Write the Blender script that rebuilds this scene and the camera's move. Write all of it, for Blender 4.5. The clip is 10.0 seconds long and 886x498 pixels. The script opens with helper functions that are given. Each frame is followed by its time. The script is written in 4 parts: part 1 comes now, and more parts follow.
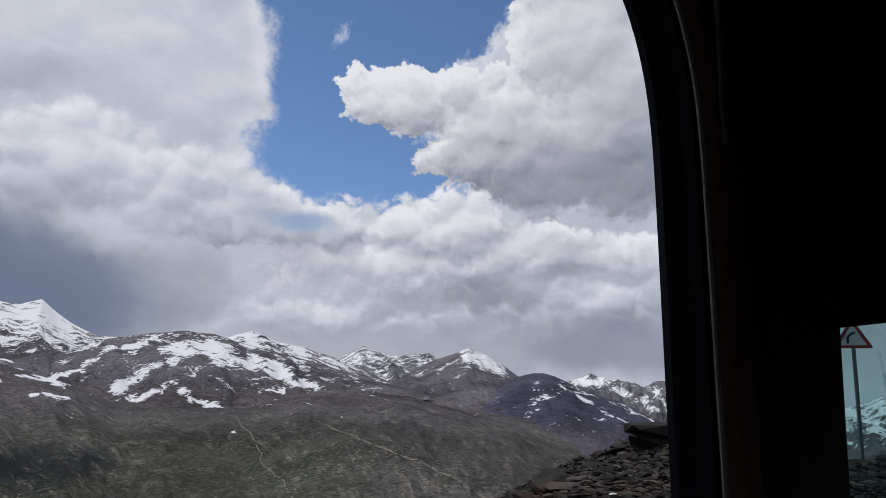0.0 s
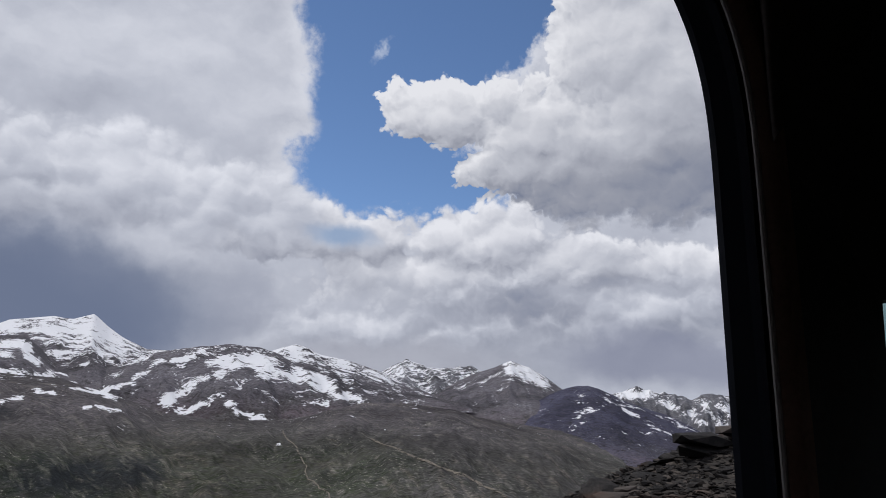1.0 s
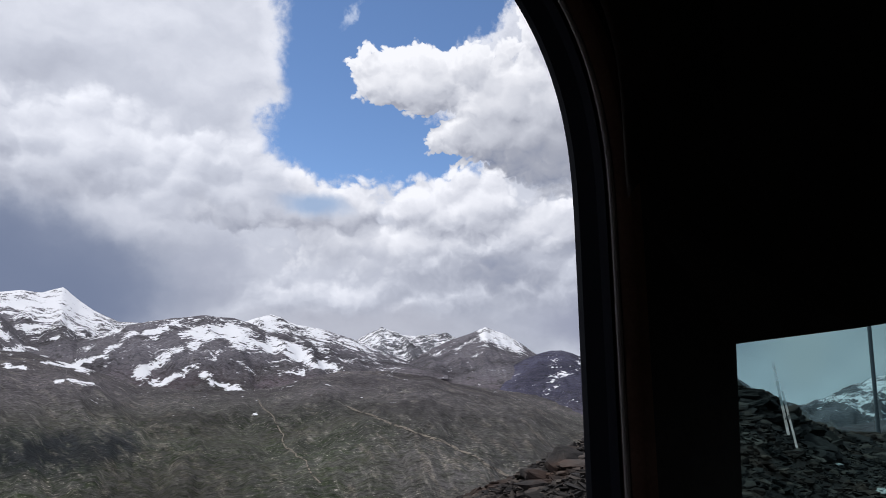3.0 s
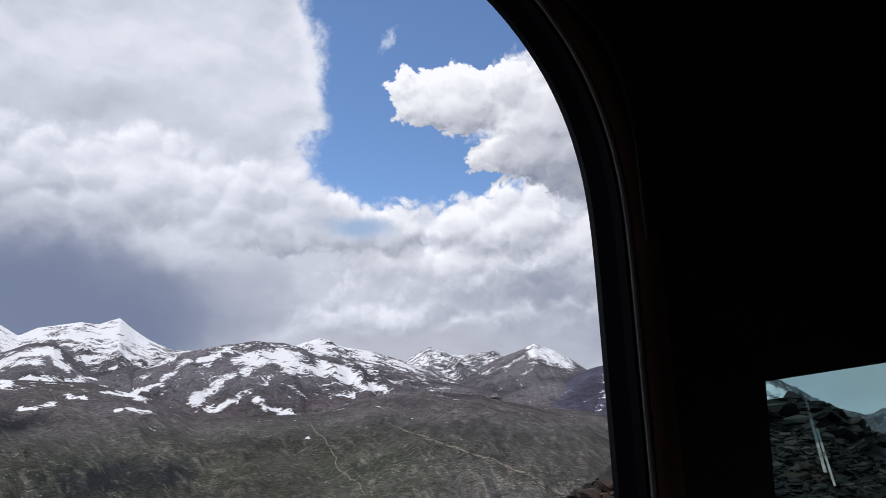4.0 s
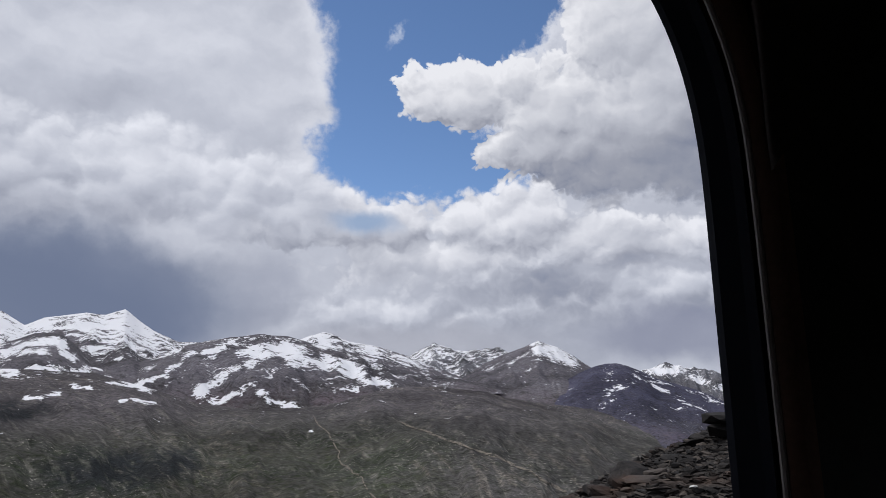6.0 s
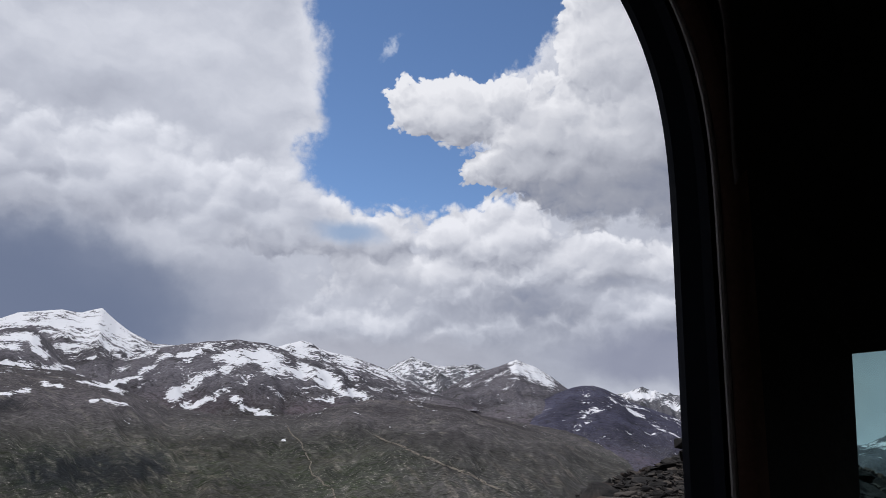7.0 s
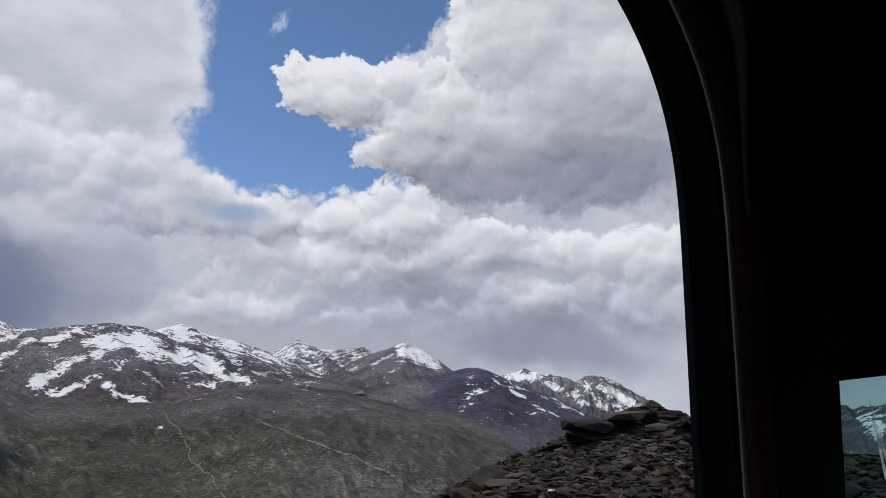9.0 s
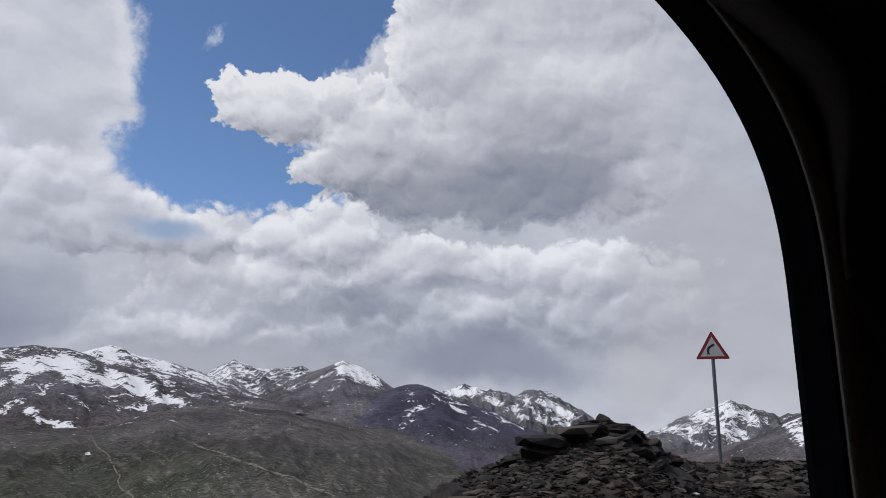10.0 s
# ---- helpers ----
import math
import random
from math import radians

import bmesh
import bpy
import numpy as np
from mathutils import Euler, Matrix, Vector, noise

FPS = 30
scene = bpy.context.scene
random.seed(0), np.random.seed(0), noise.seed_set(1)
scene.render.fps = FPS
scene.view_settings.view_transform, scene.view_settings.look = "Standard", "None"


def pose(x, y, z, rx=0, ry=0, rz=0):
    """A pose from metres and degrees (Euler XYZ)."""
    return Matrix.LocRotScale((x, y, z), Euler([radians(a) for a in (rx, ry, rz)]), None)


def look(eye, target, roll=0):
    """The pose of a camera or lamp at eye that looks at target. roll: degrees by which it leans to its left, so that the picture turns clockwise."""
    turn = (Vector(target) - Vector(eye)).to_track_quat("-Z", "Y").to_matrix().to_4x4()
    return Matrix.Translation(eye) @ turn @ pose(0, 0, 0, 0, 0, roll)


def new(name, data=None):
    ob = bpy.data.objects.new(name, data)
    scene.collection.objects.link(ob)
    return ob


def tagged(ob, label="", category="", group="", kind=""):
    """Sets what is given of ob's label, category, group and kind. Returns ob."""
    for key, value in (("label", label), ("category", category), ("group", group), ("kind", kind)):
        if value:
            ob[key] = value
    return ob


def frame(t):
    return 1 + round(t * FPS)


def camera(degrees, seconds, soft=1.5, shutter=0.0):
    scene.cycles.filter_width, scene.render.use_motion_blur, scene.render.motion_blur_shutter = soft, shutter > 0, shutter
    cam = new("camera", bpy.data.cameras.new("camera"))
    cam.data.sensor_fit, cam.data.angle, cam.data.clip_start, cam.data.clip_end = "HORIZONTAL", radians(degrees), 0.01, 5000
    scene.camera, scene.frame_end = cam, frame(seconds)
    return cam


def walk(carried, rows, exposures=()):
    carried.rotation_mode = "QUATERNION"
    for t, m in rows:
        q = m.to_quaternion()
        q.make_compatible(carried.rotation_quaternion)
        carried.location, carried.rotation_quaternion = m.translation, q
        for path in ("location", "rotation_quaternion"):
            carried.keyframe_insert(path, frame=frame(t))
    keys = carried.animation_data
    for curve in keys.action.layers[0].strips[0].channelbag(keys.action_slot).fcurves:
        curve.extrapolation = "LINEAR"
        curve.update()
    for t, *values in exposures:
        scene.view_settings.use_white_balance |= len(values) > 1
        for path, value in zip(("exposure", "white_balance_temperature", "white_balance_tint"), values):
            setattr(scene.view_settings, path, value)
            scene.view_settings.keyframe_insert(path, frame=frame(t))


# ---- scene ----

EYE_Z = 1.55  # the eye's height over the road

# ---------------------------------------------------------------- camera
cam = camera(63.0, 10.0, soft=0.9)
ROWS = [  # seconds, x, y, z from the seat, yaw, pitch, roll
    (0, 0.041, 0.091, -0.022, 0.01, 10.29, -1.00),
    (0.5, 0.000, 0.010, -0.104, 3.18, 10.10, -1.23),
    (1, 0.003, 0.004, -0.062, 3.34, 11.21, -1.00),
    (1.5, 0.009, 0.004, -0.016, 4.21, 11.75, -1.09),
    (2, 0.047, 0.024, -0.008, 2.62, 9.61, -0.78),
    (2.5, 0.075, -0.007, 0.002, 1.01, 8.62, -0.23),
    (4, 0.118, -0.040, 0.035, 5.27, 10.21, 1.73),
    (4.5, 0.101, -0.086, 0.053, 8.95, 11.59, 1.30),
    (5, 0.066, 0.002, 0.026, 9.89, 10.64, 1.46),
    (5.5, -0.039, 0.002, -0.050, 10.83, 10.73, 4.22),
    (6, 0.047, 0.055, 0.003, 5.56, 9.88, 0.87),
    (7.5, 0.055, 0.028, -0.022, 3.81, 12.20, -2.06),
    (8, 0.018, 0.025, 0.005, 4.36, 13.07, -0.80),
    (8.5, -0.010, 0.018, 0.030, -1.22, 10.42, -0.09),
    (9, -0.044, 0.060, 0.022, -5.08, 9.95, -1.08),
    (9.5, -0.126, 0.013, 0.058, -9.79, 10.78, -0.61),
    (10, -0.250, -0.011, 0.044, -9.72, 11.26, 0.15),
]
walk(cam, [(t, pose(x, y, EYE_Z + z, 90 + p, r, w)) for t, x, y, z, w, p, r in ROWS],
    exposures=[(0, -0.04), (1, -0.04), (1.5, -0.12), (2, 0.09), (4, 0.27), (4.5, 0.14), (5, 0.03), (5.5, -0.10), (6, 0.04), (7.5, 0.05), (8.5, -0.03), (9, 0.0), (10, -0.05)])

# ---------------------------------------------------------------- light
SUN_AZ, SUN_EL = -48.0, 56.0  # compass from +y towards +x
sun = new("sun", bpy.data.lights.new("sun", "SUN"))
sun.data.energy, sun.data.angle, sun.data.color = 2.2, radians(0.6), (1.0, 0.965, 0.92)
_a, _e = radians(SUN_AZ), radians(SUN_EL)
sun.matrix_world = look((math.sin(_a) * math.cos(_e) * 50, math.cos(_a) * math.cos(_e) * 50, math.sin(_e) * 50), (0, 0, 0))


class Nodes:
    """Short ways to add shader nodes to a tree."""

    def __init__(self, tree):
        self.t, self.n, self.l = tree, tree.nodes, tree.links
        self.n.clear()

    def put(self, kind, ins=(), operation="", attribute_name=""):
        node = self.n.new(kind)
        if operation:
            node.operation = operation
        if attribute_name:
            node.attribute_name = attribute_name
        for key, value in (ins.items() if isinstance(ins, dict) else enumerate(ins)):
            if isinstance(value, bpy.types.NodeSocket):
                self.l.new(value, node.inputs[key])
            elif value is not None:
                node.inputs[key].default_value = value
        return node

    def math(self, op, a, b=0.0, c=0.0, clamp=False):
        node = self.put("ShaderNodeMath", (a, b, c), operation=op)
        node.use_clamp = clamp
        return node.outputs[0]

    def noise(self, vector, scale, detail=4.0, rough=0.55, distort=0.0, lac=2.0):
        node = self.put("ShaderNodeTexNoise", {"Vector": vector, "Scale": scale, "Detail": detail, "Roughness": rough, "Distortion": distort, "Lacunarity": lac})
        return node

    def ramp(self, value, lo, hi, a=0.0, b=1.0, smooth=True):
        node = self.put("ShaderNodeMapRange", {"Value": value, "From Min": lo, "From Max": hi, "To Min": a, "To Max": b})
        node.interpolation_type = "SMOOTHSTEP" if smooth else "LINEAR"
        return node.outputs[0]

    def mix(self, fac, a, b, mode="MIX"):
        node = self.put("ShaderNodeMix")
        node.data_type, node.blend_type = "RGBA", mode
        for key, value in ((0, fac), (6, a), (7, b)):
            if isinstance(value, bpy.types.NodeSocket):
                self.l.new(value, node.inputs[key])
            else:
                node.inputs[key].default_value = value if key == 0 else (*value, 1)
        return node.outputs[2]

    def within(self, at, az, el, ra, re, turn=0.0):
        """How far at, a pair of numbers, lies from the middle of an ellipse: 1 at its rim."""
        c, d = math.cos(radians(turn)), math.sin(radians(turn))
        u = self.math("MULTIPLY_ADD", at[0], c / ra, self.math("MULTIPLY_ADD", at[1], d / ra, -(az * c + el * d) / ra))
        v = self.math("MULTIPLY_ADD", at[0], -d / re, self.math("MULTIPLY_ADD", at[1], c / re, (az * d - el * c) / re))
        return self.math("SQRT", self.math("MULTIPLY_ADD", u, u, self.math("MULTIPLY", v, v)))

    def blob(self, at, az, el, ra, re, turn=0.0, hard=0.0):
        """1 in the middle of an ellipse in the sky, 0 at its rim."""
        return self.ramp(self.within(at, az, el, ra, re, turn), 1.0, hard)

    def shifted(self, at, *terms):
        """A pair of numbers, moved by other pairs times a factor."""
        for pair, factor in terms:
            at = tuple(self.math("MULTIPLY_ADD", q, factor, a) if isinstance(q, bpy.types.NodeSocket) else self.math("ADD", a, q * factor) for a, q in zip(at, pair))
        return at

    def flat(self, at, sx=1.0, sy=1.0, ox=0.0, oy=0.0):
        """The vector of a pair of numbers, scaled and moved."""
        return self.put("ShaderNodeCombineXYZ", (self.math("MULTIPLY_ADD", at[0], sx, ox), self.math("MULTIPLY_ADD", at[1], sy, oy), 0.0)).outputs[0]


def build_sky():
    world = bpy.data.worlds.new("sky")
    scene.world = world
    world.use_nodes = True
    world.cycles.sampling_method, world.cycles.sample_map_resolution = "MANUAL", 256
    k = Nodes(world.node_tree)
    sky = k.put("ShaderNodeTexSky")
    sky.sky_type, sky.sun_disc, sky.sun_elevation, sky.sun_rotation = "NISHITA", False, _e, _a
    sky.altitude, sky.air_density, sky.dust_density, sky.ozone_density = 3500, 1.0, 0.3, 1.5
    blue = k.mix(1.0, sky.outputs[0], (0.090, 0.099, 0.108), "MULTIPLY")
    way = k.put("ShaderNodeTexCoord").outputs["Generated"]
    part = k.put("ShaderNodeSeparateXYZ", (way,)).outputs
    az = k.math("MULTIPLY", k.math("ARCTAN2", part[0], part[1]), 57.2958)
    el = k.math("MULTIPLY", k.math("ARCSINE", part[2]), 57.2958)
    p = (az, el)
    spot = k.put("ShaderNodeCombineXYZ", (az, el, 0.0)).outputs[0]

    def wobble(scale, detail, rough):
        channel = k.put("ShaderNodeSeparateColor", (k.noise(spot, scale, detail, rough).outputs["Color"],)).outputs
        return k.math("SUBTRACT", channel[0], 0.5), k.math("SUBTRACT", channel[1], 0.5)

    n1, n2 = wobble(0.55, 6.0, 0.58), wobble(0.13, 3.0, 0.5)
    soft = k.shifted(p, (n1, 1.4), (n2, 3.5))
    ragged = k.math("SUBTRACT", k.noise(spot, 1.1, 7.0, 0.64).outputs[0], 0.5)

    # heaped rounded heads, finer and finer, and the same a little towards the sun
    curl = k.shifted(p, (n2, 2.2), (n1, 1.5))

    def heaps(at):
        total, sums = 0.0, []
        for i, (scale, amount) in enumerate(((0.19, 0.46), (0.44, 0.28), (1.0, 0.16), (2.2, 0.10))):
            node = k.n.new("ShaderNodeTexVoronoi")
            node.feature, node.voronoi_dimensions = "SMOOTH_F1", "2D"
            k.l.new(k.flat(at, 1.0, 1.2, 3.7 * i, -2.9 * i), node.inputs["Vector"])
            node.inputs["Scale"].default_value, node.inputs["Smoothness"].default_value = scale, 0.35
            d = k.math("MULTIPLY", node.outputs["Distance"], 1.35)
            total = k.math("MULTIPLY_ADD", k.math("SUBTRACT", 1.0, k.math("MULTIPLY", d, d)), amount, total)
            sums.append(total)
        return sums[1], total

    def drift(at):
        return k.noise(k.flat(at, 1.0, 1.6), 0.10, 5.0, 0.55).outputs[0]

    (coarse0, heap0), (coarse1, heap1) = heaps(curl), heaps(k.shifted(curl, ((-0.28, 0.60), 1.0)))
    lit = k.math("SUBTRACT", coarse0, coarse1)
    fine = k.math("SUBTRACT", k.math("SUBTRACT", heap0, heap1), lit)
    body = k.math("SUBTRACT", heap0, 0.66)
    broad = k.math("SUBTRACT", drift(curl), drift(k.shifted(curl, ((-0.6, 1.7), 1.0))))

    def union(specs, at):
        out = None
        for az0, el0, ra, re, turn in specs:
            d = k.math("SUBTRACT", 1.0, k.within(at, az0, el0, ra, re, turn))
            d = k.math("MULTIPLY", d, min(ra, re))  # degrees inside the rim
            out = d if out is None else k.math("MAXIMUM", out, d)
        return out

    def shading(specs, base):
        out = base
        for value, spec in specs:
            out = k.math("MULTIPLY_ADD", k.blob(soft, *spec), value, out)
        return out

    def coloured(light):
        tone = k.put("ShaderNodeValToRGB", (light,))
        while len(tone.color_ramp.elements) < len(TONES):
            tone.color_ramp.elements.new(0.5)
        for e, (pos, col) in zip(tone.color_ramp.elements, TONES):
            e.position, e.color = pos, (*col, 1)
        return tone.outputs[0]

    def cloud(behind, specs, swell, edge, fade, base, shades, rim, relief, drifted, facing, grain, tint=(1, 1, 1), east=90.0, torn=0.55):
        """A heap of cloud before what is behind it: ellipses with swelling heads, bright where they face the sun, melting away below."""
        at = k.shifted(p, (n1, 0.55))
        inside = union(specs, at)
        over = union(specs, k.shifted(at, ((-0.5, 1.3), 1.0)))
        f = k.math("MULTIPLY_ADD", ragged, torn, k.math("MULTIPLY_ADD", body, swell, inside))
        turned = k.math("SUBTRACT", inside, over)  # positive where the heap faces the sun
        near_rim = k.ramp(f, 2.6, 0.0)
        light = shading(shades, base)
        light = k.math("MULTIPLY_ADD", k.math("MULTIPLY", near_rim, k.ramp(turned, -0.3, 0.7)), rim, light)
        light = k.math("MULTIPLY_ADD", turned, facing, light)
        light = k.math("MULTIPLY_ADD", k.math("MULTIPLY", lit, k.ramp(f, 5.0, 0.3, 0.40, 1.0)), relief, light)
        light = k.math("MULTIPLY_ADD", k.math("MULTIPLY", fine, k.ramp(f, 3.0, 0.2, 0.20, 1.0)), relief * grain, light)
        light = k.math("MULTIPLY_ADD", broad, drifted, light)
        light = k.math("MULTIPLY_ADD", ragged, 0.03, light)
        low = k.ramp(k.math("MULTIPLY_ADD", body, 3.0, k.math("MULTIPLY_ADD", ragged, 2.0, el)), *fade)
        low = k.math("MULTIPLY", low, k.ramp(soft[0], east, east - 9.0))
        return k.mix(k.math("MULTIPLY", k.ramp(f, *edge), low), behind, k.mix(1.0, coloured(light), tint, "MULTIPLY"))

    # the high bank behind, with its opening
    fibre = k.shifted(p, (n1, 2.2), (n2, 0.8))
    gap = k.math("MULTIPLY_ADD", ragged, -2.3, k.math("MULTIPLY_ADD", body, -1.2, union(GAPS, fibre)))
    light = k.math("MULTIPLY_ADD", broad, 0.42, k.math("MULTIPLY_ADD", lit, 0.05, shading(SHADES, 0.73)))
    light = k.math("MULTIPLY_ADD", k.ramp(gap, -2.2, -0.2), 0.10, light)
    full = k.mix(k.ramp(gap, -0.55, 0.85), coloured(light), blue)
    wisp = k.blob(k.shifted(p, (n1, 3.4)), -9.2, 26.6, 1.3, 0.55, 50)
    full = k.mix(k.math("MULTIPLY", wisp, 0.55), full, (0.62, 0.68, 0.80))
    # the great cumulus, then the lower heaps before it
    full = cloud(full, CUMULUS, 3.0, (-0.08, 0.20), (12.0, 13.8), 0.74, HEAP_SHADES, 0.20, 0.55, 0.34, 0.05, 1.0, (1.015, 1.0, 0.97), 33.0, 0.25)
    full = cloud(full, MIDDLE, 2.2, (-0.15, 0.55), (5.0, 9.5), 0.71, MIDDLE_SHADES, 0.16, 0.62, 0.55, 0.08, 0.55, (1.01, 1.0, 0.985), 36.0)
    full = cloud(full, LEFT, 2.4, (-0.6, 1.3), (8.0, 13.0), 0.71, LEFT_SHADES, 0.12, 0.55, 0.55, 0.07, 0.35)
    full = cloud(full, LOW, 2.6, (-1.3, 1.6), (2.0, 5.0), 0.60, LOW_SHADES, 0.06, 0.62, 0.50, 0.06, 0.5)
    # thin cloud with blue behind it, rain veils and haze
    veil = k.math("MULTIPLY", k.blob(soft, -11.7, 11.7, 3.4, 1.4, -8, 0.2), 0.85)
    full = k.mix(veil, full, (0.25, 0.36, 0.55))
    for strength, spec, colour in VEILS:
        full = k.mix(k.math("MULTIPLY", k.blob(k.shifted(p, (n2, 5.0), (n1, 1.6)), *spec), strength), full, colour)
    back = k.put("ShaderNodeBackground", (full, 1.0))
    k.put("ShaderNodeOutputWorld", (back.outputs[0],))


# ellipses in the sky: azimuth, elevation, half width, half height, turn
GAPS = [(-8.3, 22.5, 6.6, 9.3, 0), (-5.0, 31, 11.0, 8.0, 0), (-11.0, 17.0, 5.0, 3.2, -10), (-3.0, 15.9, 4.6, 2.6, 8)]
CUMULUS = [(-6.3, 21.8, 2.9, 2.4, 0), (-3.0, 21.4, 4.1, 3.4, 3), (-3.2, 23.0, 2.3, 2.1, 0), (0.4, 18.1, 4.7, 2.5, 0), (3.5, 20.4, 6.3, 4.2, 0), (12.0, 26.5, 7.0, 7.0, 0), (20, 22.0, 14.0, 10.0, 0), (2.0, 17.4, 4.4, 2.4, 0), (12, 17.5, 12, 6.0, 0), (20, 31, 16, 9, 0)]
MIDDLE = [(-17.5, 12.2, 4.0, 3.1, 0), (-12.8, 11.8, 4.2, 2.8, -6), (-8.8, 11.6, 3.2, 2.6, 0), (-3.6, 11.8, 4.2, 2.7, 0), (1.6, 12.2, 4.2, 3.1, 0), (9.0, 9.8, 9.5, 2.6, 0), (21, 8.6, 10.0, 3.0, 0), (-6, 9.0, 10, 2.8, 0)]
LEFT = [(-39, 14.2, 9.0, 4.8, 0), (-28.5, 14.8, 6.4, 4.4, 0), (-22.0, 13.8, 5.4, 4.4, -14), (-17.4, 12.6, 4.0, 3.8, -10)]
LOW = [(4.0, 6.4, 8.0, 2.4, 0), (-6, 4.8, 8.5, 1.8, 0), (-14, 4.6, 6.0, 1.8, 0), (13.5, 6.2, 5.4, 2.6, 0), (23, 5.4, 8.0, 2.8, 0), (17, 3.2, 6, 1.6, 0)]
# light added or taken: azimuth, elevation, half width, half height, turn, share that is full
SHADES = [
    (0.08, (-27, 24, 17, 8)),         # bright bank
    (-0.12, (-31, 20.5, 10, 2.6)),
    (-0.12, (6, 5, 30, 8, 0, 0.3)),   # pale grey towards the horizon
    (-0.06, (31, 14, 14, 14, 0, 0.4)),
]
HEAP_SHADES = [
    (0.10, (-5.0, 22.8, 5, 3)),       # lit head
    (0.07, (7, 26.5, 5, 5)),
    (-0.26, (12, 14.4, 19, 6.6, -2, 0.25)),  # grey base
    (-0.12, (18, 19.5, 12, 6, 0, 0.2)),
    (0.08, (22, 27, 9, 5)),
]
MIDDLE_SHADES = [(0.08, (-1, 13.0, 7, 2)), (-0.12, (10, 8.4, 10, 1.8)), (0.06, (-12, 9.6, 6, 2.0))]
LEFT_SHADES = [(-0.12, (-37, 11.0, 12, 4.5)), (-0.14, (-18.5, 9.6, 5, 3.4, -25)), (0.08, (-27, 16.5, 6, 2))]
LOW_SHADES = [(-0.24, (4.0, 6.9, 7.5, 1.6, 0, 0.3)), (0.08, (-2, 9.0, 10, 1.6)), (-0.10, (15, 4.4, 7, 2.2)), (0.05, (-9, 4.6, 9, 1.8))]
VEILS = [  # share, place, colour: rain and haze
    (0.94, (-42, 3.2, 24.0, 9.6, -3, 0.60), (0.142, 0.178, 0.276)),
    (0.86, (-30.5, 6.9, 12.5, 5.4, -9, 0.4), (0.150, 0.185, 0.282)),
    (0.55, (-19.8, 5.8, 4.2, 5.2, -22, 0.2), (0.27, 0.295, 0.385)),
    (0.80, (13.0, 2.6, 11.0, 3.2, -4, 0.3), (0.250, 0.270, 0.365)),
    (0.50, (-8.0, 2.6, 13, 2.2, 0, 0.3), (0.38, 0.388, 0.455)),
    (0.60, (33, 7.0, 12, 13, 0, 0.4), (0.445, 0.455, 0.50)),
    (0.40, (24.5, 1.5, 3.0, 5.0, 12, 0.2), (0.50, 0.49, 0.515)),
]
TONES = [(0.0, (0.10, 0.132, 0.212)), (0.25, (0.180, 0.210, 0.304)), (0.5, (0.312, 0.334, 0.412)), (0.72, (0.492, 0.518, 0.602)), (1.0, (0.785, 0.805, 0.880))]
build_sky()


# ---------------------------------------------------------------- materials
def material(name):
    m = bpy.data.materials.new(name)
    m.use_nodes = True
    return m, Nodes(m.node_tree)


def finish(k, color, rough=0.8, bump=None, strength=0.3, distance=0.02, metal=0.0, spec=0.5):
    ins = {"Base Color": color if isinstance(color, bpy.types.NodeSocket) else (*color, 1), "Roughness": rough, "Metallic": metal, "Specular IOR Level": spec}
    bsdf = k.put("ShaderNodeBsdfPrincipled", ins)
    if bump is not None:
        b = k.put("ShaderNodeBump", {"Height": bump, "Strength": strength, "Distance": distance})
        k.l.new(b.outputs[0], bsdf.inputs["Normal"])
    k.put("ShaderNodeOutputMaterial", (bsdf.outputs[0],))
    return bsdf


def plain(name, color, rough=0.7, var=0.25, scale=12.0, bump=0.15, metal=0.0, spec=0.5):
    """Colour with two scales of variation and a fine grain."""
    m, k = material(name)
    at = k.put("ShaderNodeTexCoord").outputs["Object"]
    big = k.noise(at, scale * 0.2, 3).outputs[0]
    small = k.noise(at, scale * 4, 4).outputs[0]
    v = k.math("ADD", k.math("MULTIPLY", big, 0.6), k.math("MULTIPLY", small, 0.4))
    v = k.ramp(v, 0.3, 0.7, 1 - var, 1 + var, False)
    col = k.mix(1.0, color, k.put("ShaderNodeCombineColor", (v, v, v)).outputs[0], "MULTIPLY")
    finish(k, col, rough, small, bump, 0.003, metal, spec)
    return m


